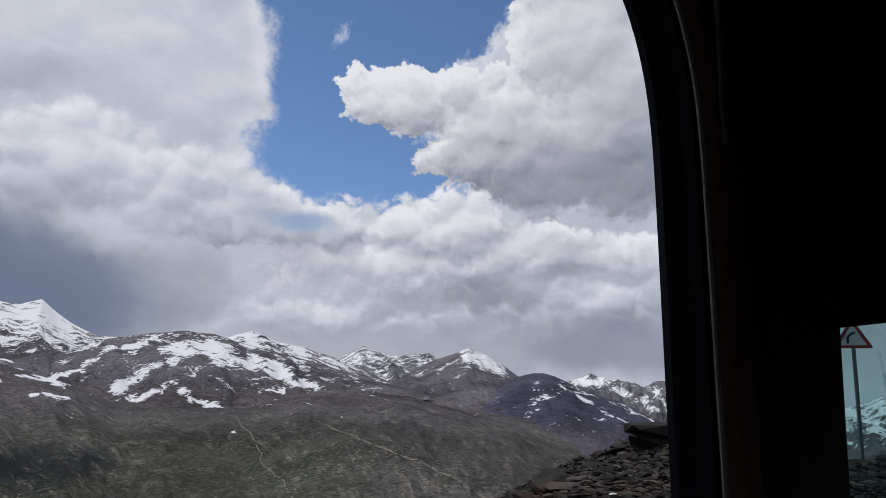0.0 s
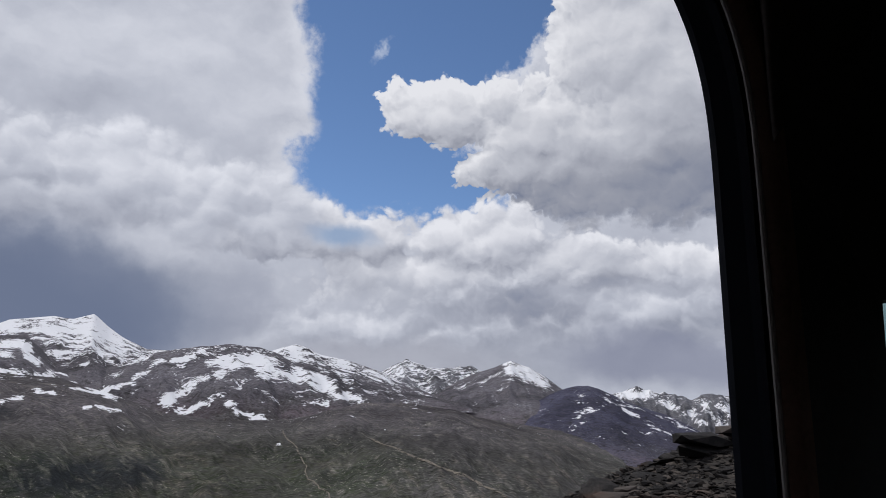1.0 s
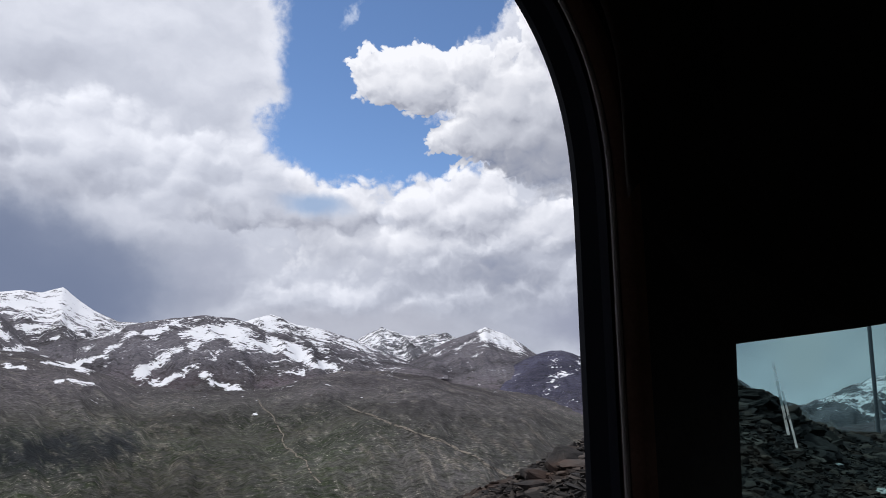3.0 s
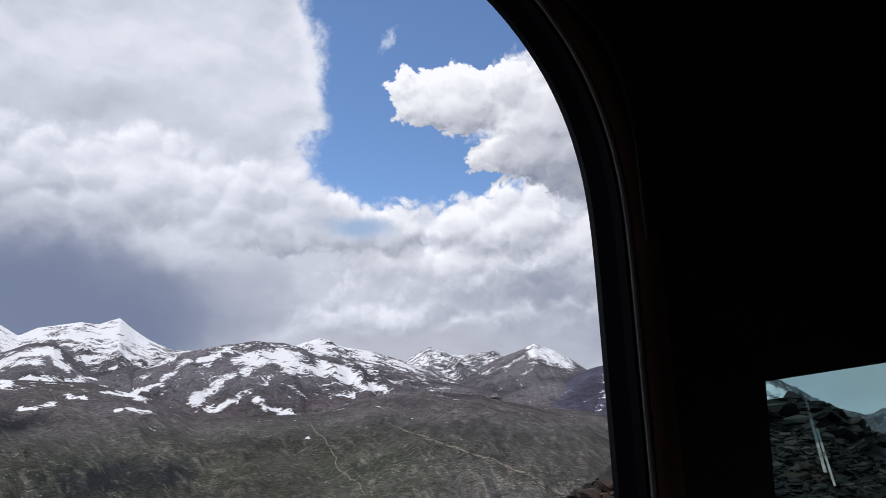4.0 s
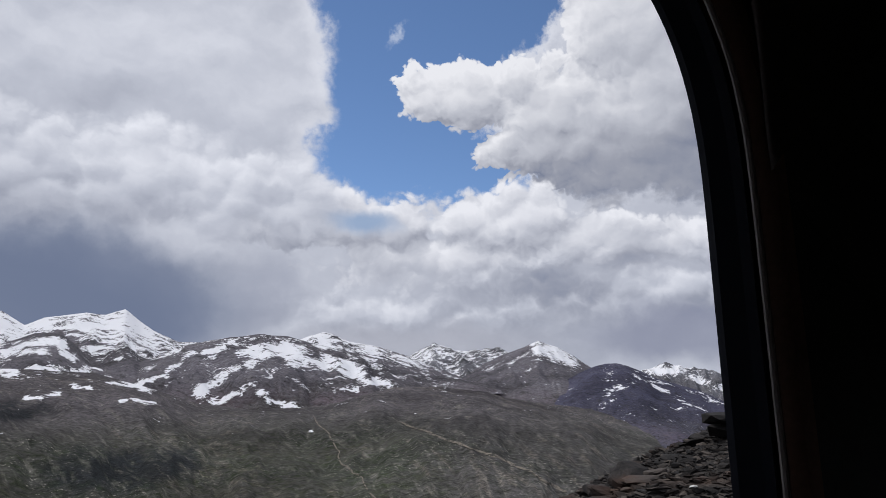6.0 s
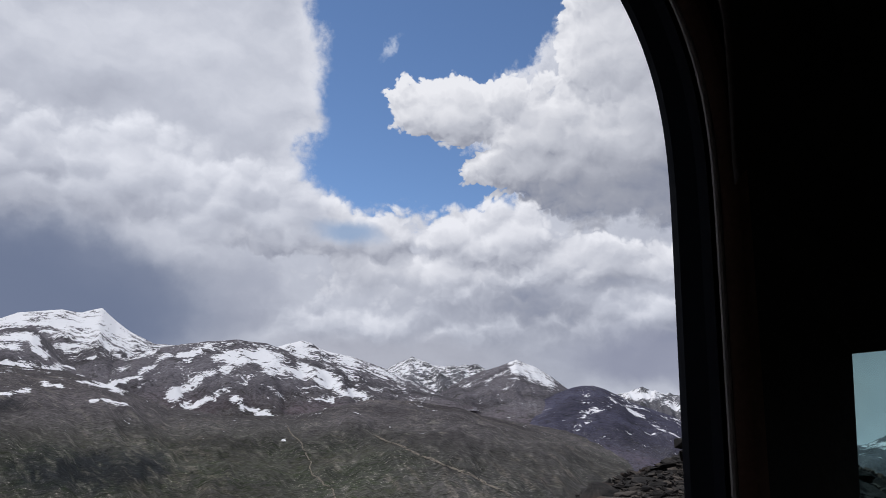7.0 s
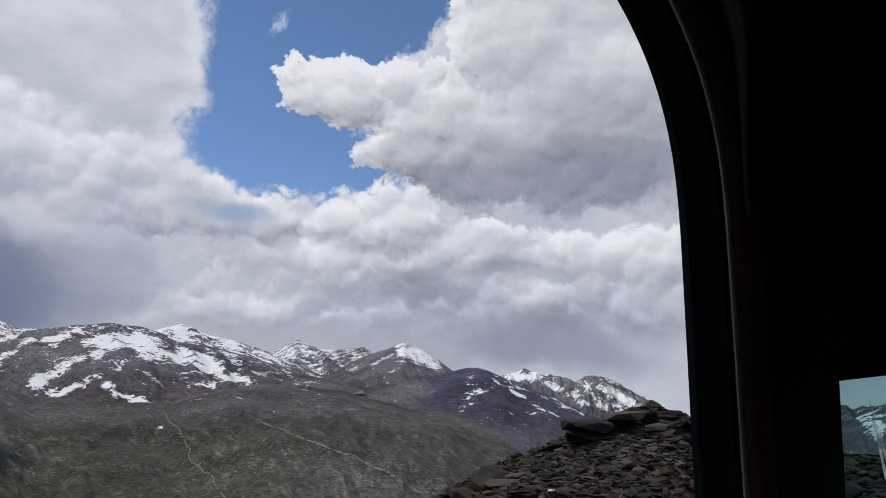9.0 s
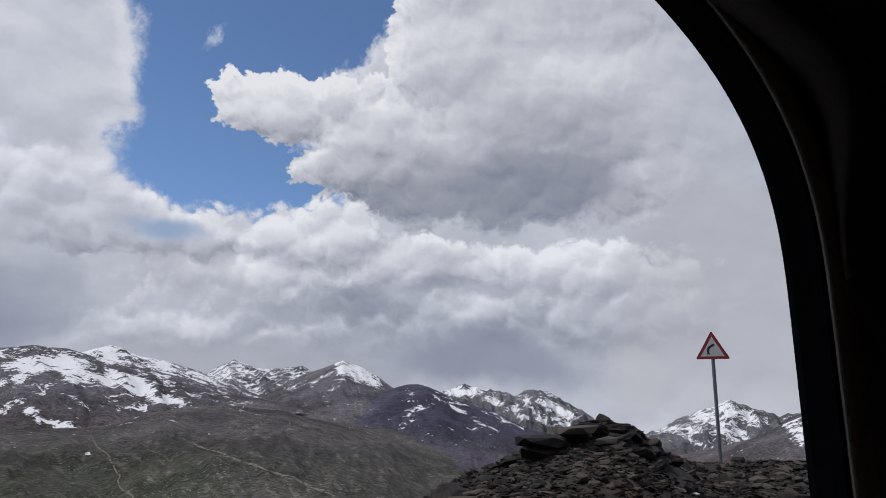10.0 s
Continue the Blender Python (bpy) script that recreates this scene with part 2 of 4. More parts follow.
def mountain_material(name, rock, rock2, grass, snow_scale=1.0, tuft=(0.75, 1.25), bush=(0.70, 1.32), fall=1.0, mottle=1.0, stroke=0.15):
    """Rock and turf with snow lying where the attribute 'snow' and a streaky noise allow it."""
    m, k = material(name)
    at = k.put("ShaderNodeNewGeometry").outputs["Position"]
    at = k.put("ShaderNodeMapping", {"Vector": at, "Scale": (1.0, fall, 1.0)}).outputs[0]  # drawn out down the slope
    snow_at = k.put("ShaderNodeAttribute", attribute_name="snow").outputs["Fac"]
    turf_at = k.put("ShaderNodeAttribute", attribute_name="turf").outputs["Fac"]
    dark_at = k.put("ShaderNodeAttribute", attribute_name="cloud_shade").outputs["Fac"]
    flat = k.put("ShaderNodeMapping", {"Vector": at, "Scale": (0.02 * snow_scale, 0.02 * snow_scale, 0.040 * snow_scale)}).outputs[0]
    n_snow = k.noise(flat, 1.0, 6, 0.58, 0.4).outputs[0]
    n_fine = k.noise(at, 0.09, 6, 0.65).outputs[0]
    n_big = k.noise(at, 0.006, 5, 0.6).outputs[0]
    n_dot = k.noise(at, 0.3, 3, 0.7).outputs[0]
    body = k.mix(k.ramp(n_fine, 0.3, 0.7), rock, rock2)
    green = k.mix(k.ramp(n_big, 0.38, 0.60), (grass[0] * 1.6, grass[1] * 1.2, grass[2] * 1.7), grass)
    body = k.mix(k.math("MULTIPLY", turf_at, k.ramp(n_fine, 0.25, 0.62, 1.0, 0.45)), body, green)
    along, across = (k.put("ShaderNodeAttribute", attribute_name=name).outputs["Fac"] for name in ("along", "across"))
    lean = k.put("ShaderNodeCombineXYZ", (k.math("MULTIPLY", along, 0.8), k.math("MULTIPLY", across, 2.4), 0.0)).outputs[0]
    n_lean = k.noise(lean, 1.0, 7, 0.66, 0.3).outputs[0]
    body = k.mix(k.math("MULTIPLY", k.ramp(n_lean, 0.52, 0.70), stroke), body, (0.155, 0.147, 0.130))
    body = k.mix(k.math("MULTIPLY", k.ramp(n_lean, 0.46, 0.34), 0.55 * mottle), body, (0.018, 0.018, 0.014))
    run_at = k.put("ShaderNodeAttribute", attribute_name="runnel").outputs["Fac"]
    body = k.mix(k.math("MULTIPLY", run_at, k.ramp(n_dot, 0.42, 0.58, 0.15 * mottle, 0.75 * mottle)), body, (0.145, 0.125, 0.105))
    stones = k.math("MULTIPLY", k.ramp(n_dot, 0.60, 0.70), k.ramp(n_big, 0.42, 0.60))
    body = k.mix(k.math("MULTIPLY", stones, 0.8), body, (0.29, 0.265, 0.24))
    n_bush = k.noise(at, 0.17, 4, 0.7).outputs[0]
    body = k.mix(k.math("MULTIPLY", k.ramp(n_bush, 0.45, 0.33), 0.7 * mottle), body, (0.012, 0.014, 0.009))
    # cloud shadow put into the base colour as dark patches
    body = k.mix(k.math("MULTIPLY", dark_at, k.ramp(n_lean, 0.50, 0.62, 0.90, 0.40)), body, (0.010, 0.012, 0.015))
    tone_big = k.ramp(k.noise(at, 0.0035, 6, 0.6).outputs[0], 0.36, 0.64, 0.62, 1.42, False)
    body = k.mix(1.0, body, k.put("ShaderNodeCombineColor", (tone_big, tone_big, tone_big)).outputs[0], "MULTIPLY")
    v = k.math("MULTIPLY", k.ramp(n_dot, 0.3, 0.7, *tuft, False), k.ramp(n_bush, 0.36, 0.64, *bush, False))
    body = k.mix(1.0, body, k.put("ShaderNodeCombineColor", (v, v, v)).outputs[0], "MULTIPLY")
    level = k.math("ADD", k.math("ADD", snow_at, k.math("MULTIPLY", k.math("SUBTRACT", n_snow, 0.5), 1.8)), k.math("MULTIPLY", k.math("SUBTRACT", n_fine, 0.5), 1.5))
    cover = k.ramp(level, 0.46, 0.54)
    col = k.mix(cover, body, (0.74, 0.75, 0.79))
    finish(k, col, 0.85, k.math("ADD", n_fine, k.math("MULTIPLY", n_bush, 0.5)), 0.6, 5.0, 0.0, 0.03)
    return m


# grey rock, its slight purple-blue cast mixed in to suggest aerial haze
M_MASSIF = mountain_material("massif_rock", (0.068, 0.064, 0.076), (0.128, 0.121, 0.138), (0.048, 0.043, 0.034), 0.7)
# distant rock: bluish aerial haze is painted into these base colours
M_FAR = mountain_material("hazed_far_rock", (0.085, 0.086, 0.104), (0.14, 0.14, 0.155), (0.06, 0.056, 0.03), 0.8)
# dark ridge rock whose strong blue imitates the haze before it
M_BLUE = mountain_material("haze_blue_rock", (0.042, 0.042, 0.070), (0.068, 0.067, 0.100), (0.05, 0.048, 0.03), 0.8)
M_HILL = mountain_material("hillside_turf", (0.044, 0.040, 0.045), (0.072, 0.066, 0.071), (0.021, 0.031, 0.013), 1.0, (0.72, 1.5), (0.70, 1.45), 1.0, 0.5, 0.50)


def scree_material(name, a, b, c):
    m, k = material(name)
    at = k.put("ShaderNodeNewGeometry").outputs
    isle = at["Random Per Island"]
    n = k.noise(at["Position"], 9.0, 6, 0.65).outputs[0]
    g = k.noise(at["Position"], 60.0, 4, 0.6).outputs[0]
    big = k.noise(at["Position"], 0.9, 4, 0.6).outputs[0]
    col = k.mix(k.ramp(n, 0.35, 0.65), a, b)
    col = k.mix(k.ramp(isle, 0.55, 1.0), col, c)
    rust = k.math("MULTIPLY", k.ramp(big, 0.50, 0.68), 0.65)
    col = k.mix(rust, col, (0.055, 0.032, 0.023))
    v = k.ramp(isle, 0.0, 1.0, 0.65, 1.35, False)
    col = k.mix(1.0, col, k.put("ShaderNodeCombineColor", (v, v, v)).outputs[0], "MULTIPLY")
    finish(k, col, 0.85, k.math("ADD", n, k.math("MULTIPLY", g, 0.4)), 0.5, 0.03, 0.0, 0.15)
    return m


M_SCREE = scree_material("slate_scree", (0.011, 0.010, 0.0105), (0.023, 0.020, 0.0185), (0.056, 0.047, 0.041))
M_ROCK = scree_material("slate_rock", (0.0125, 0.012, 0.0125), (0.028, 0.025, 0.024), (0.05, 0.042, 0.038))
M_GROUND = scree_material("stony_ground", (0.020, 0.018, 0.0165), (0.038, 0.033, 0.030), (0.03, 0.027, 0.024))
M_ASPHALT = plain("asphalt", (0.045, 0.046, 0.048), 0.85, 0.3, 20, 0.4)


def worn_paint():
    """Yellow road paint, scuffed down to the asphalt in patches."""
    m, k = material("worn_yellow_paint")
    at = k.put("ShaderNodeTexCoord").outputs["Object"]
    bare = k.ramp(k.noise(at, 3.0, 6, 0.65).outputs[0], 0.44, 0.56)
    dirt = k.ramp(k.noise(at, 1.1, 4, 0.6).outputs[0], 0.3, 0.7)
    paint = k.mix(dirt, (0.20, 0.145, 0.045), (0.33, 0.245, 0.07))
    finish(k, k.mix(k.math("MULTIPLY", bare, 0.8), paint, (0.05, 0.05, 0.05)), 0.8, bare, 0.2, 0.004)
    return m


M_YELLOW = worn_paint()


def track_material():
    """Pale gravel, broken by turf."""
    m, k = material("pale_gravel")
    at = k.put("ShaderNodeNewGeometry").outputs["Position"]
    n = k.noise(at, 0.12, 5, 0.65).outputs[0]
    v = k.ramp(k.noise(at, 0.5, 4, 0.6).outputs[0], 0.3, 0.7)
    stone = k.put("ShaderNodeBsdfDiffuse", {"Color": k.mix(v, (0.12, 0.108, 0.094), (0.25, 0.222, 0.19))})
    hole = k.put("ShaderNodeBsdfTransparent")
    both = k.put("ShaderNodeMixShader", (k.ramp(n, 0.34, 0.48, 0.0, 0.95), hole.outputs[0], stone.outputs[0]))
    k.put("ShaderNodeOutputMaterial", (both.outputs[0],))
    return m


M_TRACK = track_material()

M_FRAME = plain("window_frame_plastic", (0.010, 0.014, 0.028), 0.45, 0.2, 20, 0.1)
M_SEAL = plain("rubber_seal", (0.012, 0.012, 0.013), 0.6, 0.2, 30, 0.1)
M_PIPING = plain("grey_piping", (0.34, 0.31, 0.29), 0.6, 0.2, 40)
M_TRIM = plain("brown_pillar_fabric", (0.19, 0.105, 0.075), 0.95, 0.3, 60)
M_FOLD = plain("brown_grey_lining", (0.050, 0.040, 0.036), 0.95, 0.3, 40)
M_DARK = plain("black_cabin_lining", (0.045, 0.042, 0.042), 0.9, 0.3, 30)


def streak_material():
    m, k = material("whitish_streak")
    thin = k.put("ShaderNodeBsdfTransparent")
    milk = k.put("ShaderNodeBsdfTranslucent", {"Color": (0.75, 0.85, 0.85, 1)})
    at = k.put("ShaderNodeTexCoord").outputs["Object"]
    worn = k.ramp(k.noise(at, 60.0, 4, 0.6).outputs[0], 0.3, 0.7, 0.1, 0.7)
    both = k.put("ShaderNodeMixShader", (worn, thin.outputs[0], milk.outputs[0]))
    k.put("ShaderNodeOutputMaterial", (both.outputs[0],))
    return m


M_STREAK = streak_material()


def glass_material():
    m, k = material("tinted_glass")
    clear = k.put("ShaderNodeBsdfTransparent", ((0.58, 0.72, 0.725, 1),))
    shine = k.put("ShaderNodeBsdfGlossy", {"Color": (0.6, 0.8, 0.8, 1), "Roughness": 0.05})
    dust = k.put("ShaderNodeBsdfDiffuse", {"Color": (0.35, 0.45, 0.45, 1)})
    at = k.put("ShaderNodeTexCoord").outputs["Object"]
    smear = k.ramp(k.noise(at, 9.0, 5, 0.6).outputs[0], 0.45, 0.75, 0.0, 0.06)
    one = k.put("ShaderNodeMixShader", (smear, clear.outputs[0], dust.outputs[0]))
    two = k.put("ShaderNodeMixShader", (0.04, one.outputs[0], shine.outputs[0]))
    k.put("ShaderNodeOutputMaterial", (two.outputs[0],))
    return m


M_GLASS = glass_material()
M_RED = plain("red_sign_film", (0.30, 0.022, 0.030), 0.5, 0.12, 8, 0.02)
M_WHITE = plain("white_sign_film", (0.62, 0.62, 0.62), 0.5, 0.08, 8, 0.02)
M_BLACK = plain("black_sign_film", (0.018, 0.019, 0.026), 0.5, 0.1, 8, 0.02)
M_STEEL = plain("weathered_galvanised_steel", (0.16, 0.17, 0.19), 0.55, 0.25, 14, 0.1, 0.5)


# ---------------------------------------------------------------- helpers
def link(name, verts, faces, mat, parent=None, smooth=False):
    me = bpy.data.meshes.new(name)
    me.from_pydata([tuple(map(float, v)) for v in verts], [], [tuple(map(int, f)) for f in faces])
    me.validate()
    me.materials.append(mat)
    if smooth:
        me.shade_smooth()
    ob = new(name, me)
    ob.parent = parent
    return ob


def part(name, bm, mat, parent, label=""):
    """One mesh object under a thing."""
    me = bpy.data.meshes.new(name)
    bmesh.ops.recalc_face_normals(bm, faces=bm.faces)
    bm.to_mesh(me)
    bm.free()
    me.materials.append(mat)
    ob = new(name, me)
    ob.parent = parent
    return tagged(ob, label)


def empty(name, at=(0, 0, 0)):
    ob = new(name)
    ob.location = at
    return ob


def lattice(seed):
    return np.random.default_rng(seed).random((64, 64))


LATTICE = [lattice(i) for i in range(8)]


def value_noise(x, y, seed=0):
    g = LATTICE[seed % 8]
    xi, yi = np.floor(x).astype(int), np.floor(y).astype(int)
    fx, fy = x - xi, y - yi
    fx, fy = fx * fx * (3 - 2 * fx), fy * fy * (3 - 2 * fy)
    a, b = g[xi % 64, yi % 64], g[(xi + 1) % 64, yi % 64]
    c, d = g[xi % 64, (yi + 1) % 64], g[(xi + 1) % 64, (yi + 1) % 64]
    return (a * (1 - fx) + b * fx) * (1 - fy) + (c * (1 - fx) + d * fx) * fy


def fbm(x, y, octaves=5, seed=0, rough=0.5, ridged=False):
    total, amp, norm = 0.0, 1.0, 0.0
    for i in range(octaves):
        n = value_noise(x * 2 ** i + 17.3 * i, y * 2 ** i + 9.1 * i, seed + i)
        n = 1 - abs(2 * n - 1) if ridged else n
        total, norm = total + amp * n, norm + amp
        amp *= rough
    return total / norm - 0.5


def smooth01(t):
    t = np.clip(t, 0, 1)
    return t * t * (3 - 2 * t)


def grid_faces(rows, cols):
    i, j = np.meshgrid(np.arange(rows - 1), np.arange(cols - 1), indexing="ij")
    a = (i * cols + j).ravel()
    return np.stack([a, a + 1, a + cols + 1, a + cols], 1)


def put_attribute(me, name, values):
    me.attributes.new(name, "FLOAT", "POINT").data.foreach_set("value", np.asarray(values, dtype=np.float32).ravel())


# ---------------------------------------------------------------- mountains
def slope_at(spec, az, u):
    """A place on a mountain: az in degrees, u 0 at the foot, 1 at the crest, on to 1.35 behind it."""
    a = np.asarray([c[0] for c in spec["crest"]], float)
    e = np.asarray([c[1] for c in spec["crest"]], float)
    jag = fbm(az * spec.get("jf", 1.2), az * 0 + 3.3, 5, spec["seed"], 0.55) * spec.get("jag", 0.25)
    crest = np.interp(az, a, e) + jag
    rc, rf = spec["r"], spec["foot"][0]
    zc = EYE_Z + rc * np.tan(np.radians(crest))
    zf = EYE_Z + rf * np.tan(np.radians(spec["foot"][1]))
    r = rf + (rc - rf) * u
    up = np.clip(u, 0, 1)
    z = zf + (zc - zf) * up ** spec.get("bow", 1.0)
    z = z - np.clip(u - 1, 0, 1) * (zc - zf) * 1.1
    ribs = fbm(az * spec.get("rf", 0.55) + u * 1.3, u * 2.5, 5, spec["seed"] + 2, 0.5, True)
    lumps = fbm(az * 0.25, u * 3.0, 5, spec["seed"] + 4)
    fade = np.sin(np.pi * np.clip(u, 0, 1)) ** 0.7
    z = z + fade * (ribs * spec.get("rib", 45) + lumps * spec.get("lump", 60))
    return r, z, ribs


def build_mountain(spec):
    az = np.arange(spec["crest"][0][0], spec["crest"][-1][0] + 0.01, spec.get("step", 0.14))
    u = np.concatenate([np.linspace(0, 1, spec.get("rows", 90)), np.linspace(1.03, 1.35, 8)])
    A, U = np.meshgrid(az, u)
    r, z, ribs = slope_at(spec, A, U)
    x, y = r * np.sin(np.radians(A)), r * np.cos(np.radians(A))
    ob = link(spec["name"], np.stack([x, y, z], -1).reshape(-1, 3), grid_faces(*A.shape), spec["mat"], smooth=True)
    el = np.degrees(np.arctan2(z - EYE_Z, r))
    gully = fbm(A * 0.8 + U * 1.5, U * 3, 4, spec["seed"] + 5)
    spots = np.zeros_like(A)
    for a, e, ra, re in spec.get("patches", ()):
        d = np.hypot((A - a) / ra, (el - e) / re) + fbm(A * 2.5, el * 4.0, 3, 6) * 0.8
        spots = np.maximum(spots, smooth01((1.2 - d) / 0.8))
    for a0, e0, a1, e1, w in spec.get("streaks", ()):
        wa, we = A + fbm(A * 1.6, el * 1.6, 4, 1) * 0.9, el + fbm(A * 1.3, el * 2.2, 4, 4) * 0.45
        da, de = a1 - a0, e1 - e0
        t = np.clip(((wa - a0) * da + (we - e0) * de) / (da * da + de * de), 0, 1)
        d = np.hypot(wa - a0 - t * da, (we - e0 - t * de) * 1.25) / (w * 1.5)
        spots = np.maximum(spots, np.clip(1.3 - 0.75 * d, 0, 1))
    put_attribute(ob.data, "snow", spec.get("patch", 0.9) * spots + spec["snow"](A, el, U) + gully * 0.25 - ribs * spec.get("bare", 0.45))
    put_attribute(ob.data, "turf", spec["turf"](A, el, U))
    # mask of the painted cloud shadows: ellipses with ragged, soft rims
    cloud_shade = np.zeros_like(A)
    for a, e, ra, re in spec.get("cloud_shade", ()):
        d = np.hypot((A - a) / ra, (el - e) / re) + fbm(A * 1.2, el * 1.8, 4, 3) * 0.9
        cloud_shade = np.maximum(cloud_shade, smooth01((1.4 - d) / 1.0))
    put_attribute(ob.data, "cloud_shade", cloud_shade)
    # stony runnels that slant down the slope
    lie = U * 11.0 + 2.0 * fbm(A * 0.12, U * 1.5, 3, 6)
    along, across = A * 0.92 - lie * 0.39, A * 0.39 + lie * 0.92
    runnel = fbm(along * 0.9, across * 4.5, 5, 2, 0.6) + 0.5 * fbm(A * 0.18, el * 0.5, 3, 5)
    put_attribute(ob.data, "along", along)
    put_attribute(ob.data, "across", across)
    put_attribute(ob.data, "runnel", smooth01((runnel - 0.10) / 0.14) * spec.get("runnels", 0.0))
    return tagged(ob, spec["label"], "mountain", "mountains across the valley", "structure")


HILL = dict(name="hillside", label="brown and green turf hillside with scattered stones", mat=M_HILL, seed=1, r=1500, foot=(330, -14.0),
    crest=[(-75, 1.5), (-50, 0.9), (-40, 0.6), (-36.6, 0.9), (-31, 0.5), (-27, -0.7), (-24, -1.8), (-20, -2.4), (-15, -2.3), (-12, -1.5), (-9.5, -0.9), (-6, -0.9), (-2, -1.4), (2.5, -2.8), (6.4, -3.7), (10.0, -5.0), (13.1, -6.6), (18, -9.5), (26, -13)],
    jag=0.12, rib=14, lump=45, rows=210, step=0.11, bow=1.15, rf=0.22, bare=0.15, runnels=1.0,
    snow=lambda a, e, u: 0.06 + 0.12 * smooth01((e + 1.6) / 2.4) * smooth01((-20 - a) / 8) - 0.35 * smooth01((-3.0 - e) / 2) + 0.14 * smooth01((e + 1.6) / 1.2) * smooth01((a + 14) / 4) * smooth01((2 - a) / 4),
    turf=lambda a, e, u: smooth01((-1.2 - e) / 4.5) * (1 - 0.45 * smooth01((a + 10) / 8)),
    patch=0.56,
    patches=[(-15.7, -4.05, 0.35, 0.12), (-21.5, -4.0, 0.22, 0.08), (3.4, -3.3, 0.18, 0.07), (-7.7, -2.9, 0.18, 0.06), (-18.1, -3.0, 0.2, 0.07)],
    streaks=[(-43.0, 0.8, -38.5, 0.75, 0.5), (-41.7, 0.1, -40.8, 0.2, 0.2), (-39.0, 0.7, -36.0, 0.75, 0.25), (-34.9, -1.1, -32.9, -0.9, 0.15), (-29.2, -1.4, -26.9, -1.7, 0.15), (-32.3, -0.3, -31.2, -0.6, 0.13), (-27.9, -0.7, -27.1, -0.9, 0.1), (-25.6, -0.9, -30.0, -0.2, 0.12)],
    cloud_shade=[(-29.3, -6.2, 4.6, 1.5), (-25.6, -6.0, 2.4, 1.2), (-37, -2.0, 3.5, 0.9)])
DOME = dict(name="mountain_dome", label="rounded grey mountain streaked with old snow", mat=M_MASSIF, seed=2, r=2300, foot=(1350, -5.0),
    crest=[(-34, -2.5), (-31.2, -0.6), (-27.9, 1.3), (-24.8, 2.5), (-22.2, 3.0), (-19.5, 3.3), (-17.5, 3.1), (-15.5, 2.5), (-12.9, 1.9), (-10, 1.2), (-7.5, 0.5), (-5.5, -0.1), (-2.5, -0.7), (1.5, -2.5)],
    jag=0.14, rib=30, lump=60, rows=110, bare=0.3,
    snow=lambda a, e, u: 0.14 + 0.14 * smooth01((e + 2.5) / 3.0) + 0.10 * smooth01((e - 0.8) / 2.2) + 0.14 * smooth01((a + 14) / 4) * smooth01((e + 0.6) / 1.2),
    turf=lambda a, e, u: smooth01((0.3 - e) / 2.5) * 0.8, patch=0.40,
    streaks=[(-21.2, 1.8, -18.8, 2.2, 0.2), (-18.8, 2.4, -14.9, 0.9, 0.28), (-26.2, 0.6, -24.5, 1.8, 0.17), (-24.5, 1.8, -22.2, 2.3, 0.13), (-24.0, -1.2, -22.2, 0.2, 0.23), (-22.2, 0.2, -21.2, 0.9, 0.17), (-23.2, -1.8, -21.5, -1.4, 0.23), (-21.5, -1.4, -20.6, -0.6, 0.15), (-20.5, 1.1, -18.9, 1.8, 0.25), (-18.1, 1.8, -17.1, 1.0, 0.25), (-20.2, -0.5, -18.9, -1.6, 0.23), (-18.9, -1.7, -16.2, -2.4, 0.19), (-14.9, 1.3, -11.9, 0.2, 0.33), (-13.6, 0.1, -8.9, -0.9, 0.19), (-13.9, -1.0, -12.2, -1.0, 0.17), (-28.5, -0.6, -26.0, 0.5, 0.14)])
MASSIF = dict(name="mountain_massif", label="high snow-covered massif with a sharp peak", mat=M_MASSIF, seed=3, r=3300, foot=(1500, -3.5),
    crest=[(-75, 4.5), (-55, 3.2), (-47, 4.2), (-41.9, 4.1), (-39.9, 4.3), (-36.9, 4.75), (-35.5, 3.8), (-34.4, 4.3), (-31.7, 4.75), (-30.5, 4.6), (-29.2, 5.05), (-28.2, 4.2), (-27.2, 3.5), (-25.5, 2.7), (-23.0, 2.6), (-18, 1.5)],
    jag=0.10, rib=70, lump=80, rows=110, bow=1.2, bare=0.35, rf=0.35,
    snow=lambda a, e, u: 0.16 + 0.44 * smooth01((e - 0.4) / 1.9) + 0.12 * smooth01((e - 2.4) / 1.5) - 0.30 * np.exp(-((e - 3.4 + 0.95 * (a + 33.5)) / 0.55) ** 2) * smooth01((e - 0.8) / 0.6) * smooth01((3.6 - e) / 0.5),
    turf=lambda a, e, u: smooth01((0.8 - e) / 2.5) * 0.7)
